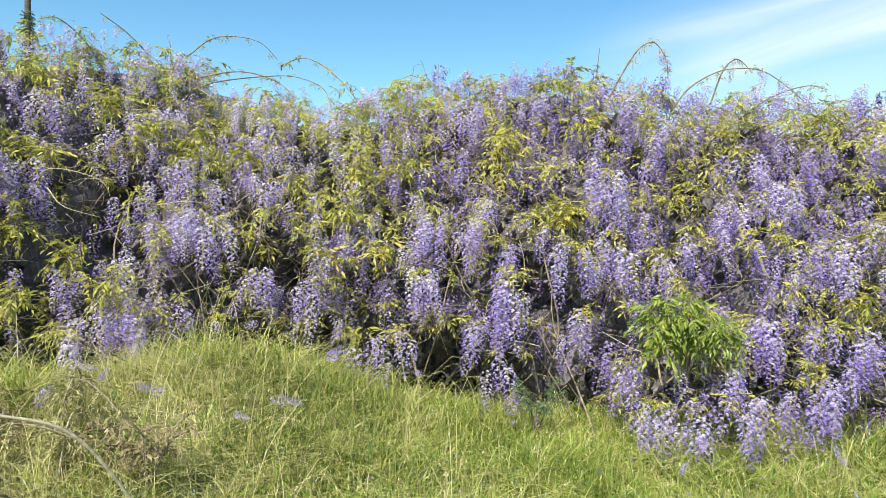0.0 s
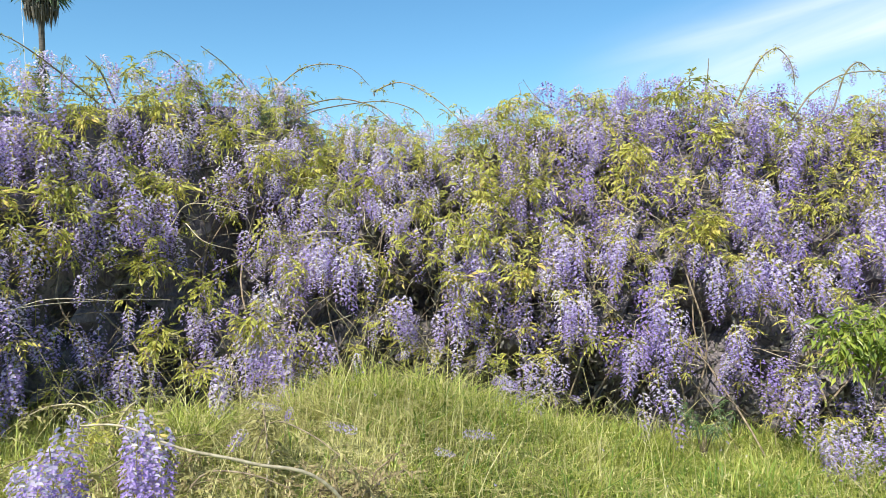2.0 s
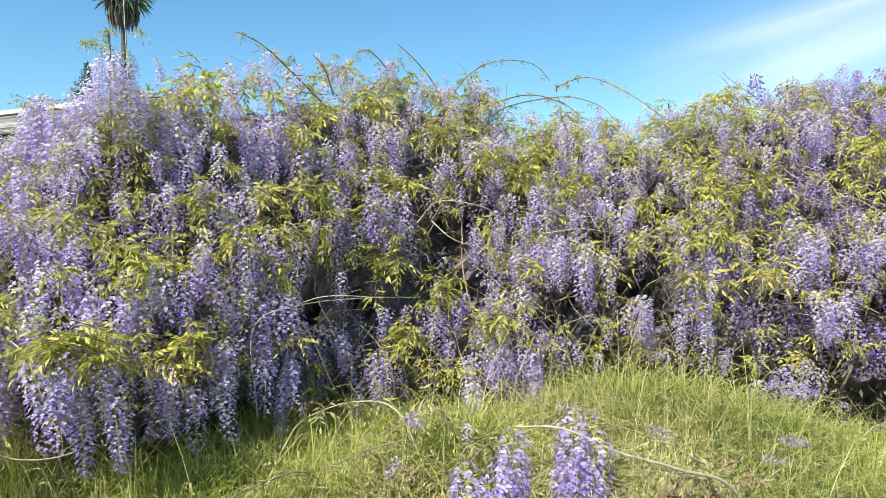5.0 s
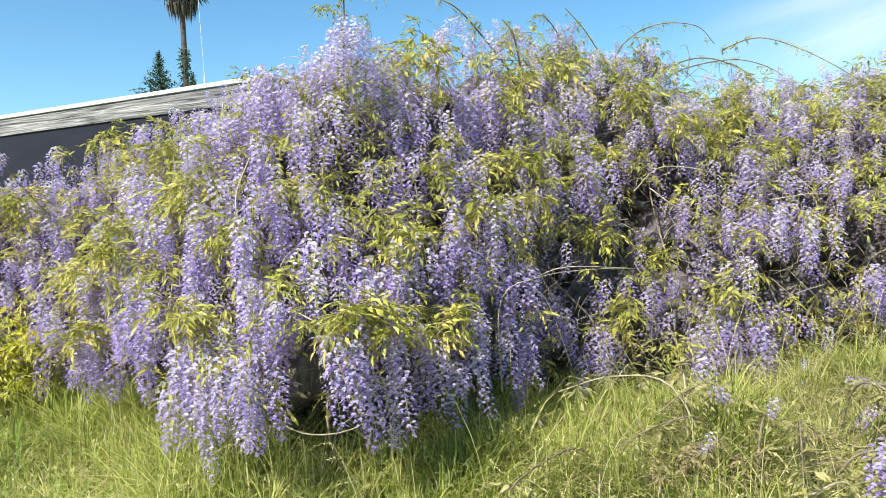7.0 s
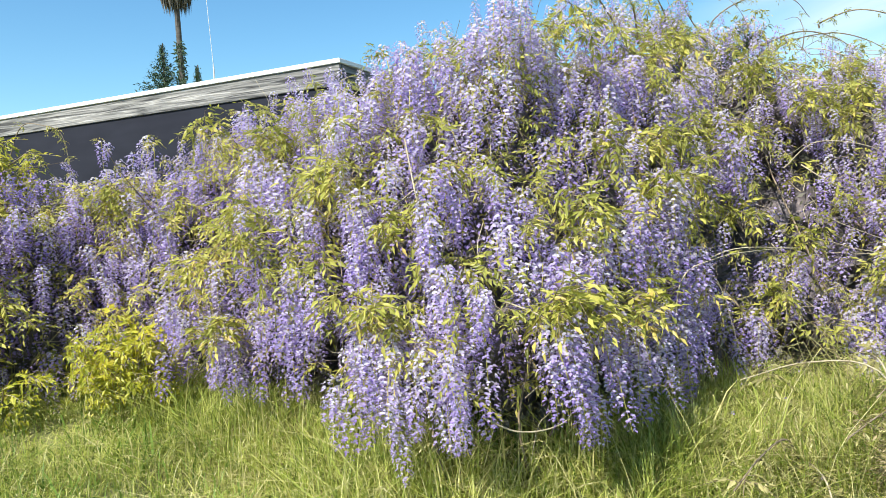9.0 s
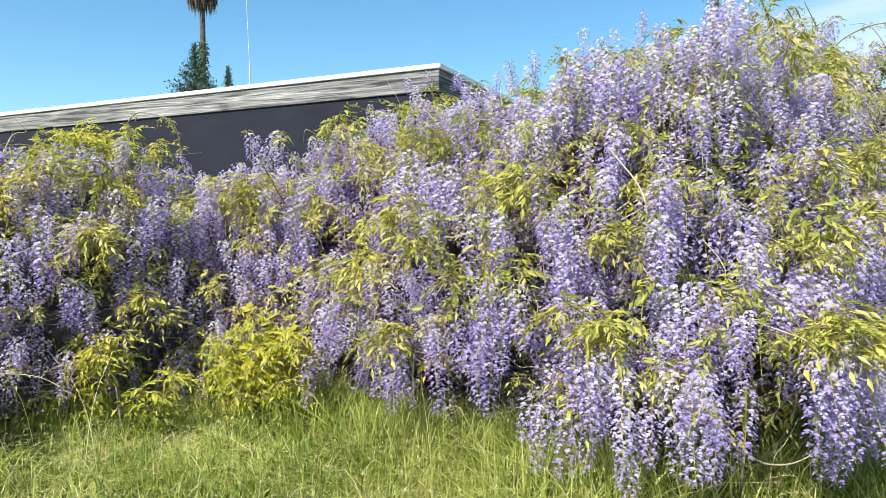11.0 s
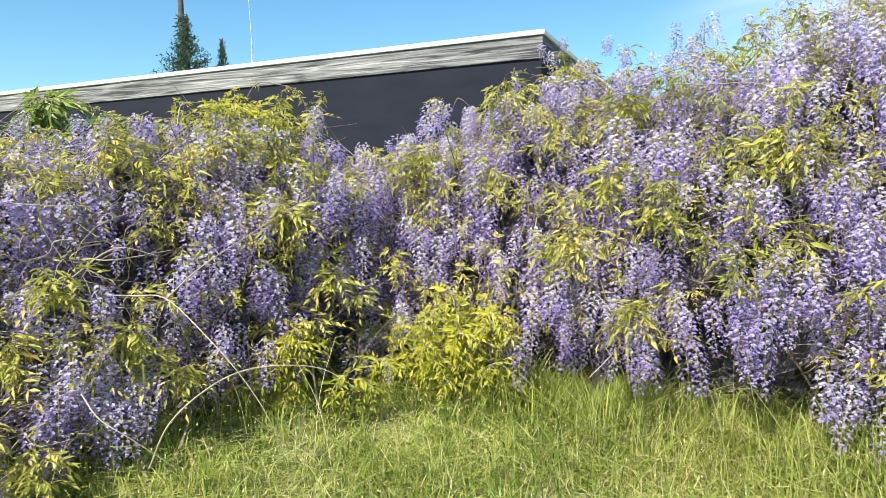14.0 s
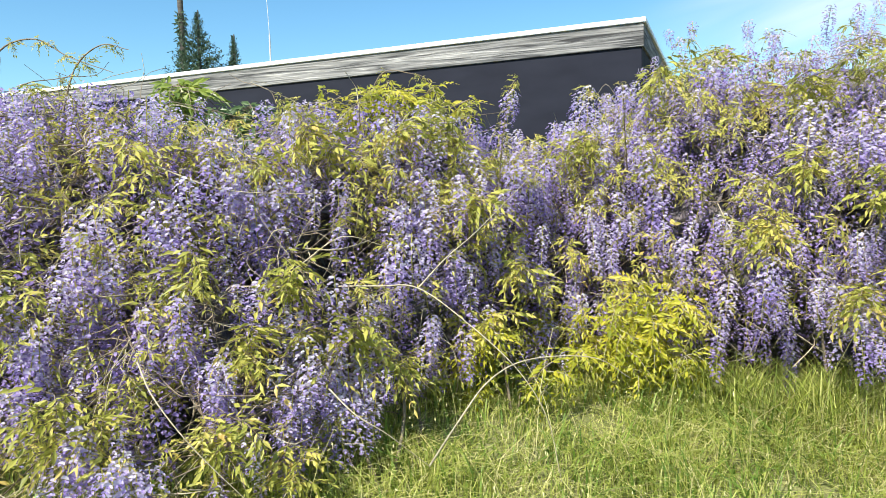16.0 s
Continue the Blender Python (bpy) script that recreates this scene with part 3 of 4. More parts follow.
    child("twig_mass", twigs.mesh("twig_mass", [M_VINE, M_PALEVINE], True), ob, kind="stuff")

    def open_gap(x, z):
        return any((x - gx_) ** 2 + (z - 0.06 - gz_) ** 2 < (1.15 * gr_) ** 2 for gx_, gz_, gr_ in gaps)

    # full clusters
    for x, z, n in clusters:
        for k in range(int(n * 1.5)):
            dx, dz = r.normal() * 0.022 * n ** 0.5, r.uniform(-0.09, 0.05)
            y = float(front(x + dx, z)) - 0.07 + r.normal() * 0.03
            plant.put("raceme", int(r.integers(0, 7)), hang(r, x + dx, y, z + dz + 0.03, r.uniform(0.8, 1.2)))
        for k in range(2):
            plant.put("leaf_spray", int(r.integers(0, 5)), Matrix.Translation((x + r.normal() * 0.05, float(front(x, z)) - 0.04, z + 0.05)) @ turn(0.5, 0, r.uniform(0, 6.28)) @ Matrix.Scale(r.uniform(0.45, 0.75), 4))
    for x, z in tufts:
        for k in range(5):
            m = Matrix.Translation((x + r.normal() * 0.05, float(front(x, z)) - 0.09 + r.normal() * 0.03, z + r.normal() * 0.03)) @ turn(0.5, 0, r.uniform(0, 6.28)) @ Matrix.Scale(r.uniform(0.75, 1.15), 4)
            plant.put("leaf_spray", int(r.integers(0, 5)), m)
    # loose racemes between them
    for k in range(int(count * 0.62)):
        x = r.uniform(x0, x1)
        zt = float(top(x))
        z = low_edge(x) + (zt - low_edge(x)) * r.uniform(0.0, 1.0) ** 0.85
        lump = math.sin(x * 4.7 + 2.0 * math.sin(z * 3.1 + seed)) * math.sin(z * 5.9 + 1.7 * math.sin(x * 2.9))
        if (lump < -0.3 and r.uniform() < 0.6) or open_gap(x, z):
            continue
        y = float(front(x, z)) + r.normal() * 0.07
        plant.put("raceme", int(r.integers(0, len(RACEMES))), hang(r, x, y, z + 0.06, r.uniform(0.6, 1.1)))
    # leaves and thin racemes in the shade behind the front
    for k in range(int((x1 - x0) * 230)):
        x = r.uniform(x0, x1)
        if r.uniform() > np.interp(x, [-2.3, -1.9, -0.6, 0.2], [1.0, 0.6, 0.7, 0.9]):
            continue
        z = low_edge(x) + (float(top(x)) - 0.02 - low_edge(x)) * r.uniform()
        p = (x, float(front(x, z)) + (r.uniform(0.08, 0.40) if not open_gap(x, z) else r.uniform(0.34, 0.52)), z)
        if open_gap(x, z) and k % 3:
            continue
        if k % 4 < 3 and not (-2.3 < x < -0.2 and k % 4 == 2):
            plant.fill(k, hang(r, p[0], p[1], p[2] + 0.1, r.uniform(0.8, 1.15), 0.25))
        else:
            plant.put("leaf_spray", k, Matrix.Translation(p) @ turn(0.4, 0, r.uniform(0, 6.28)) @ Matrix.Scale(r.uniform(0.6, 1.0), 4))
    # flowers and leaves over the top
    for k in range(int((x1 - x0) * 80)):
        x, d = r.uniform(x0, x1), behind * r.uniform(0, 1)
        zt = float(top(x))
        p = (x, float(front(x, zt)) + 0.1 + d, zt - 0.12 + float(ridge(x)) * d + 0.05 * r.normal())
        if k % 5 < 2:
            plant.put("raceme", k, hang(r, p[0], p[1], p[2] + 0.12, r.uniform(0.6, 0.9), 0.3))
        else:
            plant.put("leaf_spray", k, Matrix.Translation(p) @ turn(0.2, 0, r.uniform(0, 6.28)) @ Matrix.Scale(r.uniform(0.6, 1.1), 4))
    # leaves down the far side
    for k in range(int((x1 - x0) * 16)):
        x, z = r.uniform(x0, x1), r.uniform(0.2, 1.0)
        zt = float(top(x))
        p = (x, float(front(x, zt)) + 0.42 + behind, 0.2 + z * (zt - 0.3))
        plant.put("leaf_spray", k, Matrix.Translation(p) @ turn(-0.5, 0, r.uniform(0, 6.28)) @ Matrix.Scale(r.uniform(1.0, 1.7), 4))
    # leaf sprays, thickest along the top
    for k in range(int(n_leaf * 0.62)):
        x = r.uniform(x0, x1)
        zt = float(top(x))
        z = low_edge(x) + (zt + 0.05 - low_edge(x)) * r.uniform(0.0, 1.0) ** 0.6
        lump = math.sin(x * 5.1 + 1.3 * math.sin(z * 4.1 + seed)) * math.sin(z * 6.3 + x)
        if (lump < 0.0 and z < zt - 0.2 and r.uniform() < 0.5) or (open_gap(x, z) and r.uniform() < 0.8):
            continue
        y = float(front(x, z)) + r.normal() * 0.07 - 0.02 + (r.uniform(0, 0.5) if z > zt - 0.1 else 0)
        m = Matrix.Translation((x, y, z)) @ turn(0.45 + r.normal() * 0.3, r.normal() * 0.3, 0) @ turn(0, 0, r.uniform(0, 6.28)) @ Matrix.Scale(r.uniform(0.4, 0.9), 4)
        plant.put("leaf_spray", int(r.integers(0, 5)), m)
    return plant, r


def shoot(plant, r, points, r0=0.004, leafy=True, flowers=0, mat=M_VINE, name="shoot"):
    """A long whippy shoot with small leaves at its nodes."""
    pts = arc(points, 8)
    plant.stem(pts, r0, r0 * 0.35, mat, name)
    if leafy:
        for p in pts[3::2]:
            if r.uniform() < 0.35:
                continue
            p = p + r.normal(size=3) * 0.008
            m = Matrix.Translation(p) @ turn(r.uniform(-0.5, 1.2), 0, r.uniform(0, 6.28)) @ Matrix.Scale(r.uniform(0.18, 0.4), 4)
            plant.put("leaf_spray", int(r.integers(0, 5)), m)
    for k in range(flowers):
        p = pts[int(r.integers(len(pts) // 2, len(pts)))]
        plant.put("raceme", 7, hang(r, *p, r.uniform(0.5, 0.9)))


# the mound that cascades to the grass
plant, r = bush("wisteria mound in full lilac bloom cascading to the grass", (-4.19, -2.33), 400, 380, 3, [
    (-4.19, 0.95, 4), (-4.07, 1.57, 6), (-4.04, 1.00, 2), (-3.91, 1.44, 2), (-3.85, 1.02, 4), (-3.79, 1.14, 5), (-3.75, 1.43, 3), (-3.62, 1.84, 4),
    (-3.58, 0.85, 3), (-3.55, 1.41, 5), (-3.53, 1.26, 4), (-3.50, 2.01, 6), (-3.46, 1.00, 5), (-3.41, 1.70, 3), (-3.38, 0.88, 4), (-3.32, 1.95, 5),
    (-3.27, 1.35, 3), (-3.24, 1.47, 4), (-3.21, 0.93, 4), (-3.19, 1.16, 4), (-3.02, 1.29, 3), (-3.01, 1.41, 3), (-2.87, 1.25, 5), (-2.87, 2.00, 3),
    (-2.83, 1.02, 6), (-2.70, 0.97, 2), (-2.71, 1.30, 5), (-2.70, 1.89, 4), (-2.59, 1.34, 4), (-2.58, 0.92, 2), (-2.52, 1.93, 3), (-2.47, 1.26, 3), (-2.42, 1.45, 4), (-2.38, 1.20, 4), (-2.40, 0.98, 4), (-2.36, 0.86, 3), (-2.52, 1.08, 3)],
    [(-4.17, 1.78), (-4.09, 1.35), (-3.83, 1.26), (-3.67, 1.52), (-3.45, 1.10), (-3.43, 1.36), (-2.79, 1.11), (-2.85, 1.12), (-2.73, 1.10), (-2.79, 1.38), (-2.80, 2.08), (-2.63, 1.05), (-2.63, 1.59), (-2.54, 1.45), (-2.52, 1.63), (-2.42, 2.08)],
    [(-3.97, 1.23, 0.08), (-3.75, 0.82, 0.10), (-3.65, 1.23, 0.07), (-3.63, 1.04, 0.09), (-3.04, 1.11, 0.05), (-2.50, 1.01, 0.09), (-2.38, 1.08, 0.09), (-2.96, 0.96, 0.06)])
# the flowering tip that stands above the rest
shoot(plant, r, [(-3.09, 2.78, 1.71), (-3.05, 2.73, 2.01), (-3.03, 2.70, 2.24), (-3.04, 2.69, 2.29)], 0.006)
for k in range(22):
    a, w = k * 2.4, r.uniform(0.02, 0.13)
    plant.put("raceme", int(r.integers(0, 5)), hang(r, -3.03 + w * math.cos(a), 2.7 + w * math.sin(a), 2.28 - 1.1 * w - r.uniform(0, 0.22), r.uniform(0.7, 0.95)))
for k in range(6):
    plant.put("leaf_spray", k, Matrix.Translation((-3.03 + 0.06 * r.normal(), 2.7, 2.22 + 0.05 * r.normal())) @ turn(0.2, 0, k) @ Matrix.Scale(0.4, 4))
shoot(plant, r, [(-2.67, 3.82, 2.22), (-2.67, 3.81, 2.36), (-2.64, 3.81, 2.46)], 0.004)
# bare pale canes
for pts in ([(-3.41, 2.62, 1.66), (-3.33, 2.33, 1.50), (-3.31, 2.31, 1.38), (-3.32, 2.33, 1.26), (-3.23, 2.24, 1.17), (-3.21, 2.18, 1.05), (-3.22, 2.13, 0.93)],
            [(-3.10, 2.06, 0.79), (-3.01, 2.10, 0.74), (-2.91, 2.17, 0.73), (-2.85, 2.21, 0.77), (-2.84, 2.21, 0.92)],
            [(-2.46, 2.74, 0.72), (-2.45, 2.69, 1.08), (-2.30, 2.82, 1.16), (-2.07, 3.03, 1.17), (-1.87, 3.28, 1.15)],
            [(-2.42, 2.76, 1.05), (-2.30, 2.83, 1.09), (-2.19, 2.94, 0.78)],
            [(-2.40, 2.82, 1.12), (-2.22, 2.87, 1.19), (-1.97, 2.93, 1.18)]):
    shoot(plant, r, pts, 0.003, False, 0, M_PALEVINE, "cane")
plant.done()

# the thicket beside it, with dark gaps at its foot
plant, r = bush("wisteria thicket in lilac bloom with dark gaps below", (-2.33, 0.03), 430, 660, 5, [
    (-2.29, 1.90, 5), (-2.21, 1.55, 3), (-2.12, 2.03, 4), (-2.07, 1.60, 5), (-2.03, 0.84, 4), (-1.81, 1.06, 2), (-1.71, 1.93, 3), (-1.65, 0.78, 2),
    (-1.59, 0.90, 4), (-1.47, 0.87, 4), (-1.36, 1.39, 6), (-1.32, 0.89, 3), (-1.26, 1.63, 4), (-1.21, 1.37, 4), (-1.06, 1.33, 2), (-0.94, 2.03, 4),
    (-0.84, 1.06, 4), (-0.84, 1.56, 3), (-0.58, 1.04, 3), (-0.56, 2.05, 3), (-0.52, 1.28, 5), (-0.39, 1.35, 4), (-0.22, 0.76, 3), (-0.14, 1.64, 2), (-0.05, 0.78, 2)],
    [(-2.32, 1.67), (-2.28, 1.44), (-2.20, 2.19), (-2.05, 1.34), (-2.03, 1.74), (-1.96, 1.00), (-1.84, 2.06), (-1.77, 1.22), (-1.61, 1.87), (-1.51, 1.07),
     (-1.35, 1.88), (-1.04, 1.79), (-0.55, 1.24), (-0.39, 1.45), (-0.35, 1.70), (-0.25, 1.23), (-0.15, 2.30), (-0.08, 1.73)],
    [(-2.22, 1.05, 0.09), (-1.97, 1.16, 0.11), (-1.93, 1.53, 0.09), (-1.83, 1.37, 0.12), (-1.66, 1.14, 0.10), (-1.63, 1.49, 0.07), (-1.16, 0.98, 0.15), (-0.81, 1.13, 0.15), (-0.97, 1.37, 0.09), (-0.67, 1.00, 0.10), (-0.60, 1.52, 0.06), (-0.49, 1.54, 0.06)])
for pts in ([(-1.9, 4.7, 2.28), (-1.80, 5.11, 2.55), (-1.65, 5.1, 2.66), (-1.48, 5.08, 2.69), (-1.28, 5.12, 2.66), (-1.16, 5.18, 2.55)],
            [(-1.12, 5.13, 2.46), (-1.10, 5.12, 2.50), (-0.91, 5.01, 2.53), (-0.68, 4.85, 2.39), (-0.47, 4.62, 2.16), (-0.42, 4.5, 2.05)],
            [(-1.60, 4.6, 2.2), (-1.46, 4.76, 2.30), (-1.21, 5.05, 2.40), (-1.0, 5.1, 2.41), (-0.8, 5.1, 2.33), (-0.7, 4.9, 2.15)],
            [(-1.7, 4.6, 2.25), (-1.35, 4.8, 2.38), (-1.1, 4.9, 2.34), (-0.95, 4.9, 2.22)],
            [(-1.85, 4.6, 2.25), (-1.955, 4.8, 2.46), (-2.06, 4.7, 2.6), (-2.17, 4.55, 2.69)],
            [(-2.0, 4.4, 2.15), (-2.15, 4.5, 2.36), (-2.22, 4.4, 2.5), (-2.30, 4.28, 2.58), (-2.37, 4.2, 2.55)],
            [(-2.45, 3.9, 2.15), (-2.6, 3.65, 2.33), (-2.70, 3.5, 2.43), (-2.80, 3.45, 2.48)],
            [(-2.42, 3.9, 2.2), (-2.45, 3.8, 2.36), (-2.5, 3.75, 2.43)]):
    shoot(plant, r, pts, 0.006)
for pts in ([(-1.89, 3.36, 1.50), (-1.77, 3.30, 1.60), (-1.53, 3.31, 1.55), (-1.49, 3.36, 1.42)], [(-1.82, 3.36, 1.51), (-1.71, 3.31, 1.42), (-1.56, 3.37, 1.37)], [(-1.29, 3.41, 1.44), (-1.11, 3.36, 1.46), (-0.91, 3.46, 1.43)]):
    shoot(plant, r, pts, 0.003, False, 0, M_PALEVINE, "cane")
plant.done()

# tall pale stretch trailing into the grass
plant, r = bush("tall wisteria in pale lilac bloom trailing into grass", (0.03, 2.90), 540, 560, 7, [
    (0.07, 1.08, 4), (0.08, 1.39, 6), (0.23, 2.07, 5), (0.28, 1.35, 4), (0.32, 0.86, 2), (0.43, 0.71, 2), (0.49, 1.26, 2), (0.53, 1.11, 3), (0.71, 1.27, 2), (0.70, 2.20, 3),
    (0.86, 0.92, 2), (0.92, 1.70, 3), (0.98, 1.26, 8), (1.02, 0.72, 4), (1.03, 1.63, 4), (1.12, 0.57, 3), (1.17, 2.10, 5), (1.25, 1.24, 2), (1.27, 0.56, 5), (1.33, 1.90, 4), (1.38, 1.29, 2),
    (1.47, 0.75, 2), (1.51, 0.61, 4), (1.61, 1.56, 3), (1.62, 0.93, 4), (1.82, 0.68, 5), (1.92, 1.59, 4), (2.03, 1.29, 4), (2.04, 0.90, 4), (2.12, 1.82, 3), (2.29, 1.38, 3), (2.50, 1.88, 3)],
    [(0.50, 1.92), (0.73, 1.46), (0.76, 1.48), (0.87, 2.29), (1.00, 2.02), (1.42, 1.62), (2.09, 1.05), (2.31, 1.46), (2.36, 2.07)],
    [(0.26, 1.00, 0.13), (0.21, 1.15, 0.09), (0.64, 1.05, 0.14), (1.00, 0.87, 0.08), (1.53, 1.53, 0.08), (1.59, 1.09, 0.13), (1.97, 1.37, 0.07), (0.74, 0.88, 0.1)])
for pts, fl in (([(1.08, 4.1, 2.15), (1.18, 4.1, 2.34), (1.25, 4.1, 2.44), (1.33, 4.1, 2.47), (1.40, 4.1, 2.38), (1.42, 4.1, 2.26)], 3), ([(1.5, 4.3, 2.1), (1.6, 4.3, 2.24), (1.73, 4.3, 2.33), (1.85, 4.3, 2.37), (2.03, 4.3, 2.37), (2.18, 4.3, 2.29), (2.38, 4.3, 2.13)], 4),
                ([(1.74, 4.3, 2.15), (1.81, 4.3, 2.36), (1.88, 4.3, 2.43), (1.93, 4.3, 2.41), (1.98, 4.3, 2.36)], 0), ([(1.08, 4.6, 2.2), (1.10, 4.6, 2.42), (1.11, 4.6, 2.55)], 0),
                ([(1.9, 4.3, 2.05), (2.1, 4.3, 2.2), (2.32, 4.3, 2.28), (2.45, 4.3, 2.26)], 0)):
    shoot(plant, r, pts, 0.006, True, fl)
plant.done()

# low stretch before the house wall
plant, r = bush("low wisteria in lilac bloom before a charcoal wall", (-5.94, -4.19), 340, 400, 11, [
    (-5.84, 1.63, 3), (-5.79, 1.16, 4), (-5.79, 1.33, 5), (-5.74, 1.52, 3), (-5.72, 0.89, 2), (-5.69, 1.68, 1), (-5.64, 1.33, 2), (-5.61, 1.13, 3), (-5.46, 1.47, 3), (-5.32, 1.45, 5),
    (-5.29, 0.76, 2), (-5.08, 1.81, 2), (-5.06, 1.25, 2), (-4.93, 1.54, 4), (-4.82, 1.40, 3), (-4.71, 1.65, 4), (-4.51, 1.06, 4), (-4.44, 1.92, 5), (-4.22, 1.64, 5)],
    [(-5.93, 0.95), (-5.85, 1.62), (-5.81, 0.80), (-5.69, 1.64), (-5.53, 1.32), (-5.51, 0.91), (-5.39, 1.07), (-5.15, 1.56), (-4.68, 1.92), (-4.48, 1.21), (-4.43, 1.24), (-4.28, 1.45), (-4.24, 0.99)],
    [(-5.84, 1.10, 0.08), (-5.41, 0.82, 0.08), (-4.81, 1.27, 0.05)])
shoot(plant, r, [(-5.48, 3.01, 1.31), (-5.45, 2.88, 1.57), (-5.42, 2.84, 1.75), (-5.39, 2.83, 1.81)], 0.003)
plant.put("raceme", 5, hang(r, -5.42, 2.83, 1.74, 0.95))
plant.put("raceme", 7, hang(r, -5.41, 2.82, 1.76, 0.9))
shoot(plant, r, [(-4.90, 3.4, 1.45), (-4.94, 3.2, 1.65), (-4.96, 3.1, 1.78), (-4.99, 3.08, 1.81)], 0.003)
plant.put("raceme", 5, hang(r, -4.96, 3.09, 1.80, 0.85))
plant.put("raceme", 7, hang(r, -4.93, 3.10, 1.79, 0.8))
shoot(plant, r, [(-6.30, 4.03, 1.74), (-6.17, 4.03, 2.04), (-6.01, 4.03, 2.05), (-5.88, 4.03, 1.98), (-5.83, 4.03, 1.72)], 0.004)
plant.done()

# sprawling stretch with bare canes
plant, r = bush("sprawling wisteria with bare pale canes and violet racemes", (-8.00, -5.94), 370, 430, 13, [
    (-7.08, 1.72, 3), (-6.94, 1.56, 4), (-6.84, 0.97, 6), (-6.76, 1.33, 5), (-6.68, 1.20, 4), (-6.50, 0.73, 3), (-6.53, 1.31, 5), (-6.47, 1.00, 3), (-6.36, 0.66, 4), (-6.38, 1.05, 2), (-6.36, 1.60, 2),
    (-6.31, 1.43, 4), (-6.24, 0.85, 3), (-6.21, 1.64, 3), (-6.19, 1.43, 6), (-6.14, 1.05, 3), (-6.07, 0.90, 2), (-5.97, 0.77, 4), (-5.96, 0.89, 3)],
    [(-6.90, 1.11), (-6.59, 0.76), (-6.53, 0.83), (-6.37, 1.15), (-6.20, 0.94), (-6.15, 0.73), (-6.14, 1.60), (-6.06, 1.15), (-6.03, 0.64)],
    [(-6.76, 1.22, 0.09), (-6.29, 0.90, 0.07), (-6.11, 0.77, 0.07), (-6.11, 1.13, 0.12)], twiggy=420)
for pts in ([(-5.98, 2.3, 1.08), (-5.8, 2.15, 1.10), (-5.675, 2.10, 1.10), (-5.53, 2.04, 1.01), (-5.39, 1.99, 0.89), (-5.31, 2.0, 0.75), (-5.27, 2.05, 0.55)],
            [(-5.62, 1.88, 0.66), (-5.533, 1.84, 0.80), (-5.47, 1.92, 0.87), (-5.39, 1.98, 0.91), (-5.28, 2.0, 0.925), (-5.167, 2.03, 0.91), (-5.08, 2.06, 0.85)],
            [(-5.675, 2.11, 1.10), (-5.6, 2.16, 1.18), (-5.51, 2.25, 1.257), (-5.35, 2.6, 1.42)],
            [(-6.40, 1.84, 0.94), (-6.30, 1.74, 0.87), (-6.19, 1.73, 0.74), (-6.05, 1.77, 0.57)], [(-5.94, 2.06, 0.81), (-5.85, 2.01, 0.75), (-5.76, 2.02, 0.69), (-5.65, 2.09, 0.57)],
            [(-6.53, 2.22, 1.48), (-6.31, 2.24, 1.40), (-6.05, 2.32, 1.38)], [(-6.10, 2.26, 1.14), (-5.95, 2.28, 1.24), (-5.83, 2.34, 1.21)], [(-6.31, 2.24, 1.09), (-6.10, 2.21, 1.09), (-5.91, 2.28, 1.04), (-5.76, 2.40, 1.07)]):
    shoot(plant, r, pts, 0.0028, False, 0, M_PALEVINE, "cane")
for pts in ([(-7.36, 2.52, 1.80), (-7.28, 2.53, 1.94), (-7.14, 2.53, 1.97), (-7.01, 2.53, 1.90), (-6.85, 2.54, 1.84)], [(-7.05, 2.52, 1.68), (-6.99, 2.53, 1.86), (-6.89, 2.54, 1.94), (-6.79, 2.55, 1.92)]):
    shoot(plant, r, pts, 0.004)
plant.done()

# a sprig that stands alone in the grass, close by
sprig = thing("wisteria_sprig", (-0.91, 2.04, 0.20), "arching wisteria sprig with large violet racemes in the grass", "wisteria")
LARGE = [raceme(L, 0.042, 300 + k, 0.30, 0.92, 0.0019) for k, L in enumerate((0.24, 0.27, 0.22))]
LARGE_MESH = [mesh_from("raceme", v, t, [M_DEEP, M_KEEL, M_BUD, M_LEAF, M_FADED], m) for v, t, m in LARGE]
plant, r = Shrub(sprig, 60, (LARGE, LARGE_MESH)), np.random.default_rng(21)
shoot(plant, r, [(-0.66, 2.08, 0.32), (-0.85, 1.89, 0.75), (-1.03, 1.77, 0.86), (-1.18, 1.70, 0.92), (-1.31, 1.68, 0.98), (-1.42, 1.69, 0.98)], 0.006, False, 0, M_PALEVINE)
for x, y, z, n in ((-1.43, 1.61, 0.99, 5), (-1.29, 1.72, 1.01, 4), (-1.25, 1.73, 0.97, 2), (-1.54, 1.66, 0.90, 2)):
    for k in range(n):
        plant.put("raceme", k, hang(r, x + r.normal() * 0.012, y + r.normal() * 0.015, z - 0.035 * k, r.uniform(0.85, 1.05), 0.08))
for k in range(5):
    plant.put("leaf_spray", k, Matrix.Translation((-1.36 + 0.09 * r.normal(), 1.7, 0.96)) @ turn(0.6, 0, k * 1.3) @ Matrix.Scale(0.4, 4))
plant.done()


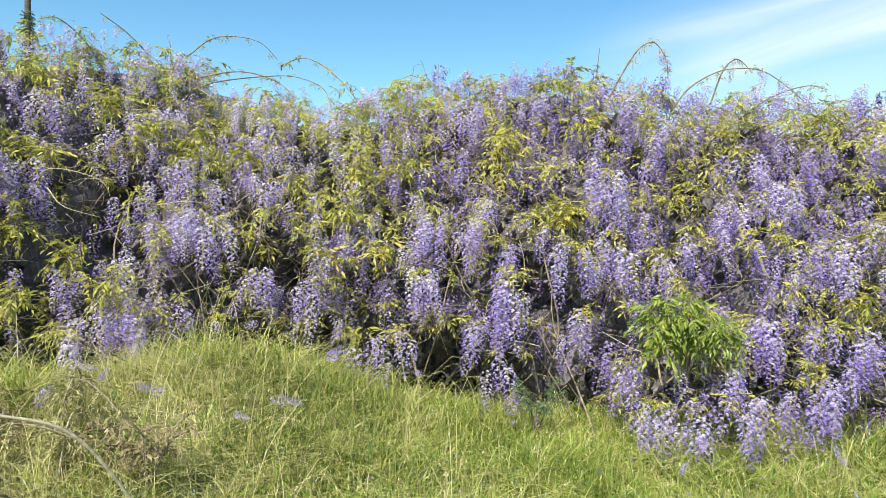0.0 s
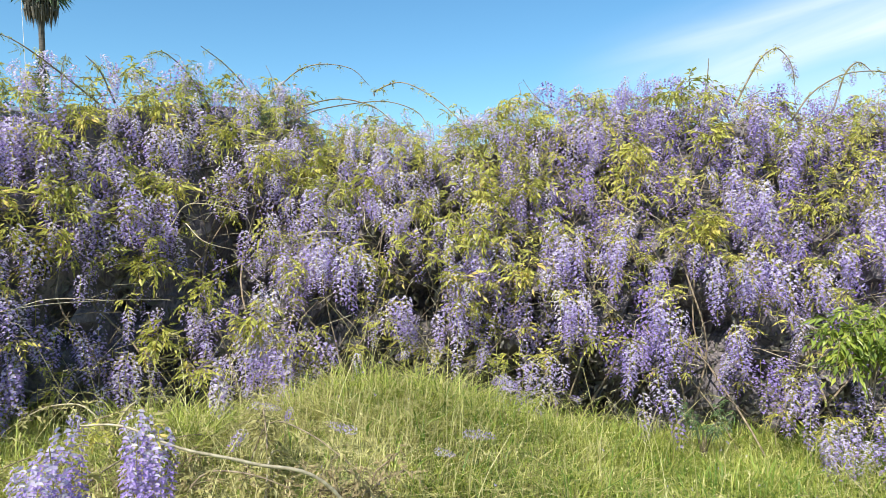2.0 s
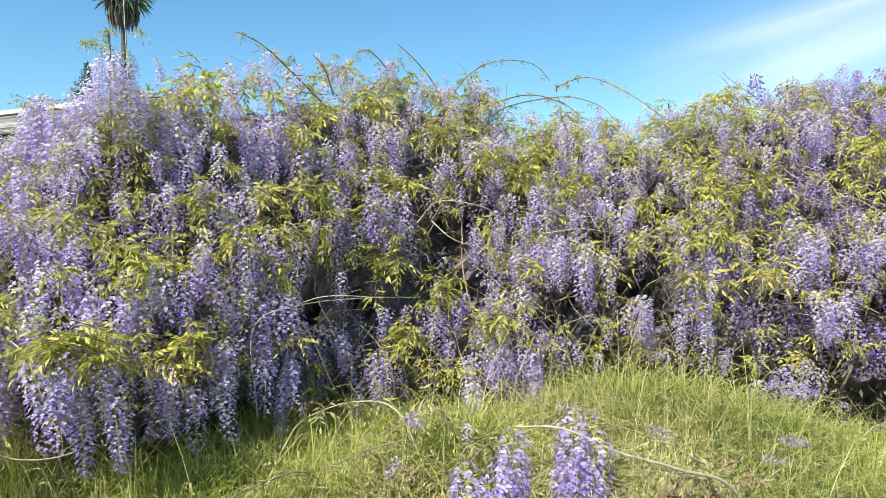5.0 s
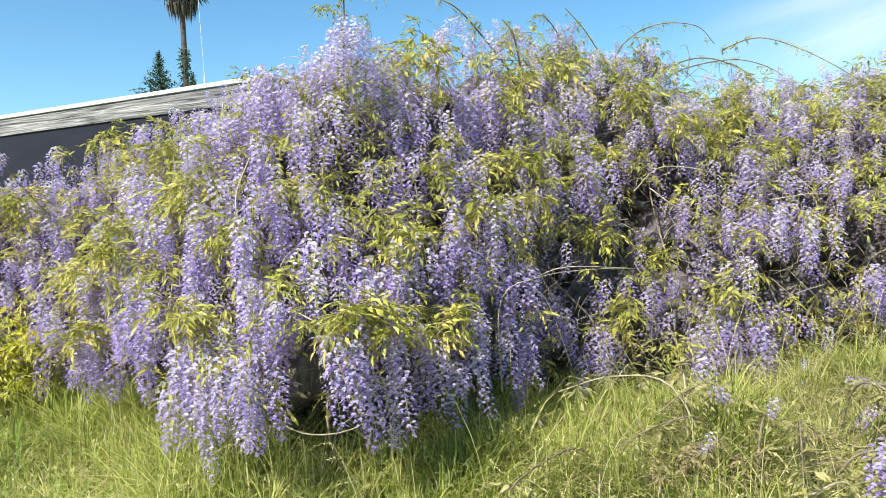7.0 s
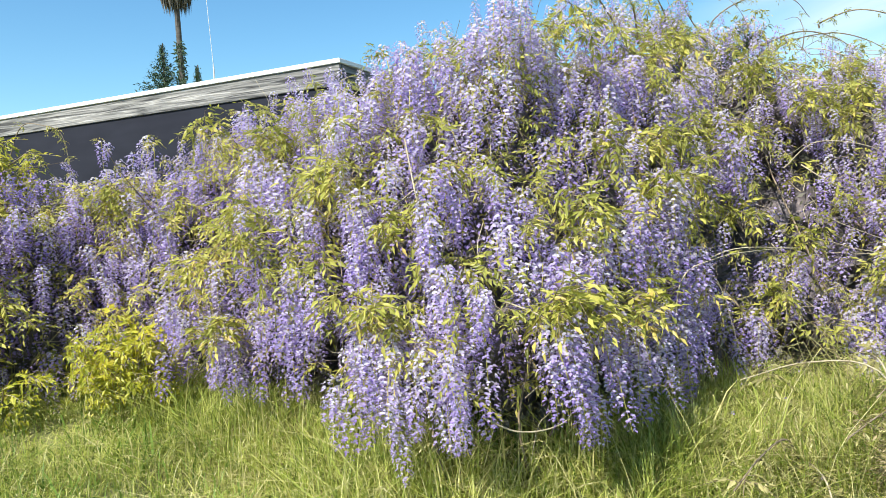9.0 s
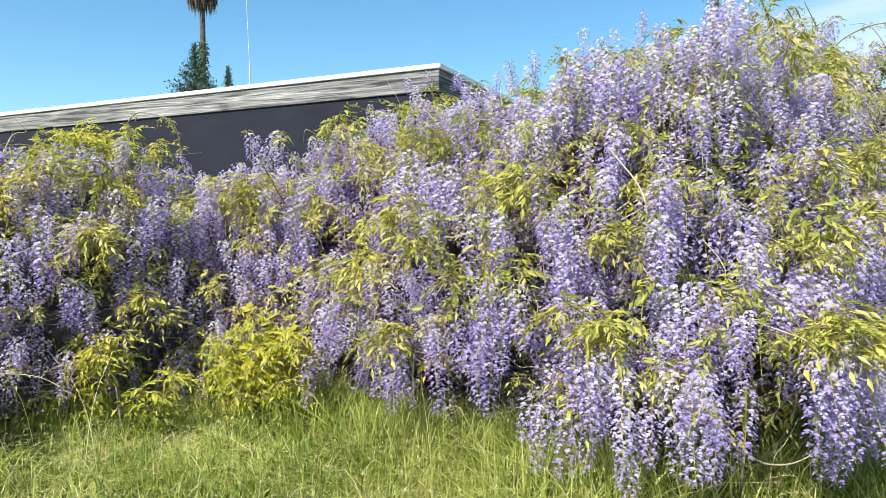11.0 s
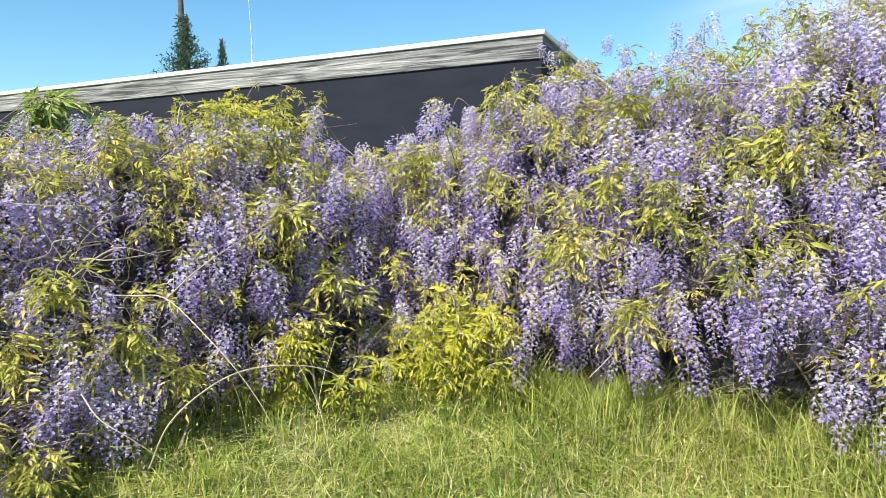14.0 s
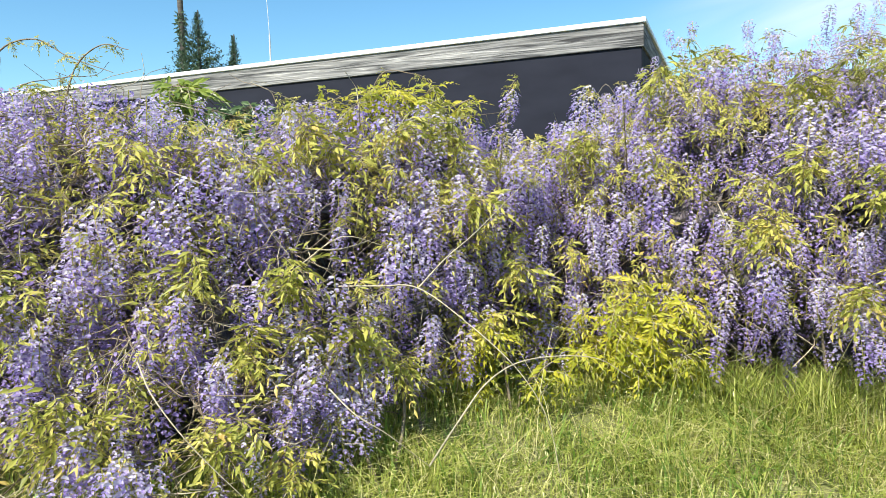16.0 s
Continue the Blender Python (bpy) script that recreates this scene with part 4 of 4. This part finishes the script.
def leafy(name, label, place, radii, n, sprays, mats, seed, scale=(0.8, 1.2), category="shrub"):
    """A small shrub of leaf sprays on short stems."""
    r = np.random.default_rng(seed)
    ob = thing(name, place, label, category)
    plant = Shrub(ob, 200, sprays=sprays, leaf_mats=mats)
    for k in range(n):
        d = r.normal(size=3)
        d /= np.linalg.norm(d)
        d *= r.uniform(0.35, 1.0)
        d[1] = -abs(d[1])
        p = np.array(place) + np.array([d[0] * radii[0], d[1] * radii[1], radii[2] * (1 + d[2])])
        plant.put("leaf_spray", k, Matrix.Translation(p) @ turn(0.45, 0, 0) @ turn(0, 0, r.uniform(0, 6.28)) @ Matrix.Scale(r.uniform(*scale), 4))
        if k % 4 == 0:
            plant.stem([(place[0], place[1], place[2] - 0.1), ((place[0] + p[0]) / 2, (place[1] + p[1]) / 2 + 0.03, place[2] + (p[2] - place[2]) * 0.6), tuple(p)], 0.006, 0.003)
    plant.done()


LIMES, GREENS = (LIME_SPRAYS, LIME_MESH), (GREEN_SPRAYS, GREEN_MESH)
DARKS = (GREEN_SPRAYS, [mesh_from("leaf_spray", v, t, [M_EVERGREEN, M_VINE], m) for v, t, m in GREEN_SPRAYS])
leafy("shrub", "bright yellow-green leafy shrub at the hedge foot", (-4.92, 3.10, 0.52), (0.36, 0.24, 0.25), 54, LIMES, [M_LIME, M_PALEVINE], 31, (0.5, 1.0))
leafy("shrub", "low yellow-green seedling shrub in the grass", (-5.42, 2.81, 0.53), (0.30, 0.15, 0.18), 14, LIMES, [M_LIME, M_PALEVINE], 32, (0.6, 0.9))
leafy("shrub", "fresh green leafy shrub among wisteria flowers", (1.27, 3.11, 0.80), (0.26, 0.16, 0.17), 30, GREENS, [M_GREENLEAF, M_VINE], 33, (0.6, 1.0))
leafy("shrub", "dark evergreen shrub rising behind the hedge top", (-1.68, 4.78, 1.98), (0.24, 0.14, 0.25), 34, DARKS, [M_EVERGREEN, M_VINE], 34, (0.3, 0.55))
leafy("shrub", "green shrub with long drooping leaves near the house", (-6.74, 3.51, 1.52), (0.22, 0.2, 0.17), 24, DARKS, [M_EVERGREEN, M_VINE], 35, (1.0, 1.4))
leafy("shrub", "broad-leaved green shoot in front of the house wall", (-7.09, 3.56, 1.64), (0.08, 0.09, 0.21), 9, GREENS, [M_GREENLEAF, M_VINE], 36, (1.3, 1.7))
leafy("shrub", "yellow-green leaf tuft on top of the low wisteria", (-6.02, 3.48, 1.64), (0.45, 0.25, 0.15), 62, LIMES, [M_LIME, M_PALEVINE], 37, (0.6, 0.9))


leafy("weed", "dark blue-green weed at the foot of the hedge", (0.62, 3.32, 0.46), (0.22, 0.08, 0.10), 18, DARKS, [M_EVERGREEN, M_VINE], 40, (0.22, 0.38), "weed")
DRY_MESH = [mesh_from("leaf_spray", v, t, [M_DRYLEAF, M_VINE], m) for v, t, m in SPRAYS]
leafy("weed", "withered brown weed sprawling over the grassy mound", (-1.65, 2.46, 0.47), (0.42, 0.25, 0.13), 46, (SPRAYS, DRY_MESH), [M_DRYLEAF, M_VINE], 38, (0.35, 0.65), "weed")
leafy("weed", "withered pale weed lying among dry grass", (-0.87, 2.36, 0.53), (0.30, 0.2, 0.10), 22, (SPRAYS, DRY_MESH), [M_DRYLEAF, M_VINE], 39, (0.35, 0.6), "weed")

# sprawling vines with dulled leaves over the dry heap, a few small racemes on them
M_OLIVE = plant_material("dull_olive_leaf", [(0.0, (0.15, 0.14, 0.05)), (0.5, (0.32, 0.30, 0.11)), (1.0, (0.52, 0.47, 0.22))], 0.35, 0.55, 0.4, 0.15)
OLIVE_MESH = [mesh_from("leaf_spray", v, t, [M_OLIVE, M_VINE], m) for v, t, m in SPRAYS]
heap = thing("wisteria_vine", (-1.65, 2.37, 0.40), "sprawling wisteria vine with dull olive leaves over dry grass", "wisteria")
plant, r = Shrub(heap, 90, None, (SPRAYS, OLIVE_MESH), [M_OLIVE, M_VINE]), np.random.default_rng(44)
for k in range(26):
    x, y, a = r.uniform(-2.15, -1.15), r.uniform(1.97, 2.7), r.uniform(0, 6.28)
    z, L = float(ground_z(x, y)), r.uniform(0.28, 0.55)
    rise = r.uniform(0.10, 0.26)
    pts = arc([(x, y, z), (x + 0.3 * L * math.cos(a), y + 0.3 * L * math.sin(a), z + rise), (x + 0.75 * L * math.cos(a), y + 0.75 * L * math.sin(a), z + rise * 1.05), (x + 1.2 * L * math.cos(a), y + 1.2 * L * math.sin(a), z + rise * 0.75)], 5)
    plant.stem(pts, r.uniform(0.003, 0.006), 0.002, M_VINE if k % 3 else M_PALEVINE, "cane")
    for p in pts[4::3]:
        plant.put("leaf_spray", int(r.integers(0, 5)), Matrix.Translation(p) @ turn(r.uniform(-0.4, 0.7), 0, r.uniform(0, 6.28)) @ Matrix.Scale(r.uniform(0.45, 0.95), 4))
for x, y, z in ((-1.78, 2.26, 0.86), (-1.79, 2.19, 0.74), (-1.58, 2.32, 0.82)):
    plant.put("raceme", 7, hang(r, x, y, z, r.uniform(0.6, 0.75), 0.5))
plant.done()

# ---- far things ----
palm = thing("palm_tree", (-29.0, 47.2, 0), "tall fan palm with a shaggy skirt and ivied trunk", "palm")
v, t, m = tube([(0, 0, 0), (0.02, 0, 6), (0.03, 0, 12), (-0.03, 0, 18.6)], 0.24, 0.18, 12)
child("trunk", mesh_from("trunk", v, t, [M_TRUNK], None, True), palm)
M_FROND = plant_material("dead_frond", [(0.0, (0.06, 0.058, 0.05)), (1.0, (0.17, 0.155, 0.13))], 0.1, 0.8)
r = np.random.default_rng(41)
BLADE_T = np.array([(0, 1, 2), (1, 3, 2), (2, 3, 4)])


def strip(p0, p1, p2, w):
    side = np.cross(p2 - p0, r.normal(size=3))
    side *= w / np.linalg.norm(side)
    return np.array([p0 - side * 0.4, p0 + side * 0.4, p1 - side, p1 + side, p2]), BLADE_T, np.zeros(3, int)


skirt, crown = Pile(), Pile()
for k in range(420):
    a, z = r.uniform(0, 6.28), r.uniform(17.5, 19.0)
    w = r.uniform(0.25, 1.0)
    d = np.array([math.cos(a), math.sin(a), 0])
    p0 = np.array([0, 0, z]) + d * 0.2
    skirt.add(strip(p0, p0 + d * w * 0.9 + np.array([0, 0, -0.3]), p0 + d * w * 0.75 + np.array([0, 0, -1.1 - 0.5 * r.uniform()]), 0.07))
for k in range(40):
    a, e = k * 2.4, r.uniform(-0.5, 1.3)
    d = np.array([math.cos(a) * math.cos(e), math.sin(a) * math.cos(e), math.sin(e)])
    hub = np.array([0, 0, 18.7]) + d * 1.3
    for j in range(18):
        q = d + 0.75 * r.normal(size=3)
        q /= np.linalg.norm(q)
        crown.add(strip(hub, hub + q * 0.5, hub + q * 1.0 - np.array([0, 0, 0.25]), 0.05))
    v, t, m = tube([(0, 0, 18.7), tuple(hub)], 0.03, 0.02, 4)
    crown.add((v, t, m))
child("frond_skirt", skirt.mesh("frond_skirt", [M_FROND]), palm, kind="stuff", label="hanging dead fronds")
child("crown", crown.mesh("crown", [M_CONIFER]), palm, kind="stuff", label="green fan leaves")
ivy = Pile()
for k in range(1300):
    z = 3.5 + 10.8 * r.uniform() ** 0.8
    a, w = r.uniform(0, 6.28), 0.19 + r.uniform(0, 0.26) * (0.35 + (14.4 - z) / 6)
    ivy.add((LEAFLET_V, LEAFLET_T, np.zeros(4, int)), Matrix.Translation((w * math.cos(a), w * math.sin(a), z)) @ turn(*r.uniform(-1.5, 1.5, 3)) @ Matrix.Scale(r.uniform(0.2, 0.4), 4))
child("ivy", ivy.mesh("ivy", [M_CONIFER]), palm, kind="stuff", label="dark ivy climbing the trunk")


def conifer(place, height, spread, seed, label):
    """A pointed evergreen: trunk, boughs and thousands of needle tufts with gaps between."""
    r = np.random.default_rng(seed)
    ob = thing("conifer", place, label, "tree")
    v, t, m = tube([(0, 0, 0), (0, 0, height * 0.6), (0.03, 0, height)], 0.16, 0.02, 7)
    child("trunk", mesh_from("trunk", v, t, [M_TRUNK], None, True), ob)
    needles = Pile()
    for k in range(int(height * 30)):
        u = (k + r.uniform()) / (height * 30)
        z = height * (0.30 + 0.69 * u)
        L = spread * (1 - u) ** 1.3 * r.uniform(0.55, 1.0) + 0.03
        a = k * 2.4 + r.normal() * 0.3
        tip = np.array([math.cos(a) * L, math.sin(a) * L, z + 0.35 * L * r.uniform(0.2, 1.2)])
        root = np.array([0, 0, z - 0.1])
        v, t, m = tube([root, tip], 0.02, 0.006, 3)
        needles.add((v, t, m))
        for j in range(int(16 + 30 * L)):
            p = root + (tip - root) * r.uniform(0.25, 1.02) + r.normal(size=3) * (0.03 + 0.09 * (1 - u))
            needles.add((LEAFLET_V, LEAFLET_T, np.zeros(4, int)), Matrix.Translation(p) @ turn(r.uniform(0, 1.6), r.uniform(-1, 1), r.uniform(0, 6.28)) @ Matrix.Scale(r.uniform(0.10, 0.22) * (0.45 + 0.8 * (1 - u)), 4))
    child("crown", needles.mesh("crown", [M_CONIFER]), ob, kind="stuff")


conifer((-16.42, 23.3, 0), 7.8, 4.3, 51, "dark green pointed conifer behind the house")
conifer((-15.3, 23.6, 0), 7.0, 2.0, 52, "slender dark conifer behind the house")
conifer((15.5, 26.0, 0), 6.35, 2.0, 53, "dark bushy evergreen beyond the hedge")

antenna = thing("antenna", (-12.16, 18.6, 0), "thin white whip antenna on a mast behind the house", "antenna")
v, t, m = tube([(0, 0, 0), (0, 0, 5.75)], 0.028, 0.022, 8)
child("mast", mesh_from("mast", v, t, [M_METAL], None, True), antenna)
v, t, m = tube([(0, 0, 5.7), (-0.06, 0, 7.2), (-0.15, 0, 9.8)], 0.009, 0.006, 6)
child("whip", mesh_from("whip", v, t, [M_METAL], None, True), antenna)

# ---- grass ----


def dryness(x, y):
    hay = 1.4 * np.exp(-((x + 1.5) / 1.0) ** 2) + 0.6 * np.exp(-((x + 3.9) / 0.7) ** 2) * np.interp(y, [2.0, 2.5], [0, 1])
    return np.clip(hay + 0.12 + 0.16 * np.sin(x * 2.3 + y), 0.06, 1) * np.interp(y, [1.5, 1.9], [0.35, 1])


def lush(x, y):
    return np.clip(1.15 - 0.90 * np.exp(-((x + 1.55) / 0.9) ** 2), 0, 1) * np.interp(y, [1.5, 1.9], [0.35, 1]) * (0.3 + 0.7 * tufted(x * 1.7, y * 1.7 + 3))


blades(185000, (-8.2, 3.6), (1.2, 3.9), 0.19, 0.0042, 1.85, M_GRASS, "grass", "long green and yellowing meadow grass", lush, seed=4)
blades(52000, (-5.5, 3.6), (1.2, 3.6), 0.27, 0.0036, 2.1, M_STRAW, "dry_grass", "dry straw-coloured grass matted among the green", dryness, seed=5)
blades(500, (-8.0, 3.6), (1.8, 3.7), 0.36, 0.0040, 1.0, M_GRASS, "tall_grass", "scattered tall grass stalks", None, seed=6)

M_UNDER = plant_material("undergrowth_blade", [(0.0, (0.08, 0.16, 0.02)), (0.6, (0.20, 0.31, 0.05)), (1.0, (0.36, 0.42, 0.10))], 0.35, 0.5, 0.1, 0.25)
blades(30000, (-9.0, 4.2), (1.3, 3.8), 0.21, 0.0075, 1.4, M_UNDER, "broad_grass", "broad green blades low in the meadow grass", lush, seed=8)


def hedge_foot(x, y):
    return np.where(np.abs(y - np.interp(x, FRONT_X, FRONT_Y) - 0.05) < 0.27, 0.35 + 0.65 * tufted(x * 0.8, y * 0.8), 0)


blades(26000, (-4.9, -1.9), (1.9, 3.6), 0.34, 0.0048, 1.15, M_GRASS, "tall_grass", "tall pale grass growing into the hedge foot", hedge_foot, seed=9)

blades(10000, (-9.0, 4.5), (-3.5, 1.4), 0.24, 0.010, 1.6, M_UNDER, "trodden_grass", "short broad grass along the way beside the hedge", None, seed=10)

blades(5000, (-2.7, -1.5), (2.1, 3.3), 0.33, 0.0046, 1.3, M_GRASS, "tall_grass", "tall pale grass between mound and thicket", lambda x, y: 0.3 + 0.7 * tufted(x * 1.3, y), seed=12)
blades(7000, (-1.9, 1.2), (3.0, 3.6), 0.27, 0.0042, 1.4, M_GRASS, "tall_grass", "tall grass before the thicket", lambda x, y: 0.2 + 0.8 * tufted(x * 1.2, y + 1), seed=13)

# seed heads on thin dry stalks
heads = Pile()
r = np.random.default_rng(61)
for k in range(280):
    x, y = r.normal() * 1.1 - 1.2 if k % 3 else r.uniform(-6, 3), r.uniform(1.6, 3.4)
    z, h, a = float(ground_z(x, y)), r.uniform(0.28, 0.5), r.uniform(0, 6.28)
    L = h * r.uniform(0.2, 0.6)
    tip = (x + L * math.cos(a), y + L * math.sin(a), z + h)
    heads.add(tube(arc([(x, y, z), (x + 0.35 * L * math.cos(a), y + 0.35 * L * math.sin(a), z + 0.6 * h), tip], 3), 0.0012, 0.0008, 3))
    for j in range(9):
        p = np.array(tip) + np.array([math.cos(a), math.sin(a), -0.3 * j / 9]) * 0.008 * j
        heads.add((BUD_V, BUD_T, np.zeros(6, int)), Matrix.Translation(p) @ turn(r.uniform(-0.5, 0.5), 0, a - 1.57 + r.uniform(-0.7, 0.7)) @ Matrix.Scale(0.012, 4))
tagged(new("seed_heads", heads.mesh("seed_heads", [M_STRAW])), "dry grass stalks with drooping seed heads", "grass", kind="stuff")

# fallen racemes in the grass
for k, (x, y) in enumerate(((1.08, 2.5), (1.75, 2.75), (-0.5, 2.6), (-1.25, 2.42), (-1.14, 2.62), (-1.28, 2.6), (-0.75, 3.3), (-0.3, 3.2), (-0.6, 2.48), (0.05, 3.3), (-0.88, 2.53), (-0.33, 2.95), (-1.36, 2.75), (1.15, 2.9), (1.23, 2.75))):
    ob = new("fallen_raceme", RACEME_MESH[(k * 3) % 9])
    ob.matrix_basis = Matrix.Translation((x, y, float(ground_z(x, y)) + 0.24)) @ turn(0.5 + 0.9 * (k % 3) / 2, 0.2 * k, 1.2 + k * 1.9) @ Matrix.Scale(0.34 + 0.08 * (k % 4), 4)
    tagged(ob, "pale lilac wisteria raceme lying on the grass", "flower", "fallen racemes")

# ripe spikelets all through the grass tops
r = np.random.default_rng(77)
n = 34000
x, y = r.uniform(-7.5, 3.4, n), r.uniform(1.6, 3.7, n)
c = np.stack([x, y, ground_z(x, y) + r.uniform(0.04, 0.26, n) * (0.6 + 0.6 * tufted(x, y))], 1)
a, e, size = r.uniform(0, 6.28, n), r.uniform(-0.6, 1.2, n), r.uniform(0.004, 0.0095, n)
d = np.stack([np.cos(a) * np.cos(e), np.sin(a) * np.cos(e), np.sin(e)], 1) * size[:, None]
w = np.stack([-np.sin(a), np.cos(a), np.zeros(n)], 1) * (size * 0.28)[:, None]
V = np.stack([c - d, c - w, c + w, c + d], 1).reshape(-1, 3)
T = (np.array([(0, 2, 1), (1, 2, 3)])[None] + 4 * np.arange(n)[:, None, None]).reshape(-1, 3)
tagged(new("spikelets", mesh_from("spikelets", V, T, [M_STRAW])), "pale ripe spikelets among the grass blades", "grass", kind="stuff")

# shed florets scattered over the grass
petals = Pile()
r = np.random.default_rng(71)
for k in range(120):
    x, y = (r.normal() * 0.9 - 1.0, r.uniform(2.0, 3.4)) if k % 2 else (r.uniform(0.3, 2.8), r.uniform(2.2, 3.2))
    petals.add((FLORET_V, FLORET_T, FLORET_M), Matrix.Translation((x, y, float(ground_z(x, y)) + r.uniform(0.08, 0.24))) @ turn(*r.uniform(-3, 3, 3)) @ Matrix.Scale(r.uniform(0.007, 0.012), 4))
tagged(new("shed_petals", petals.mesh("shed_petals", FLOWER_MATS)), "shed lilac petals caught in the grass", "petals", kind="stuff")
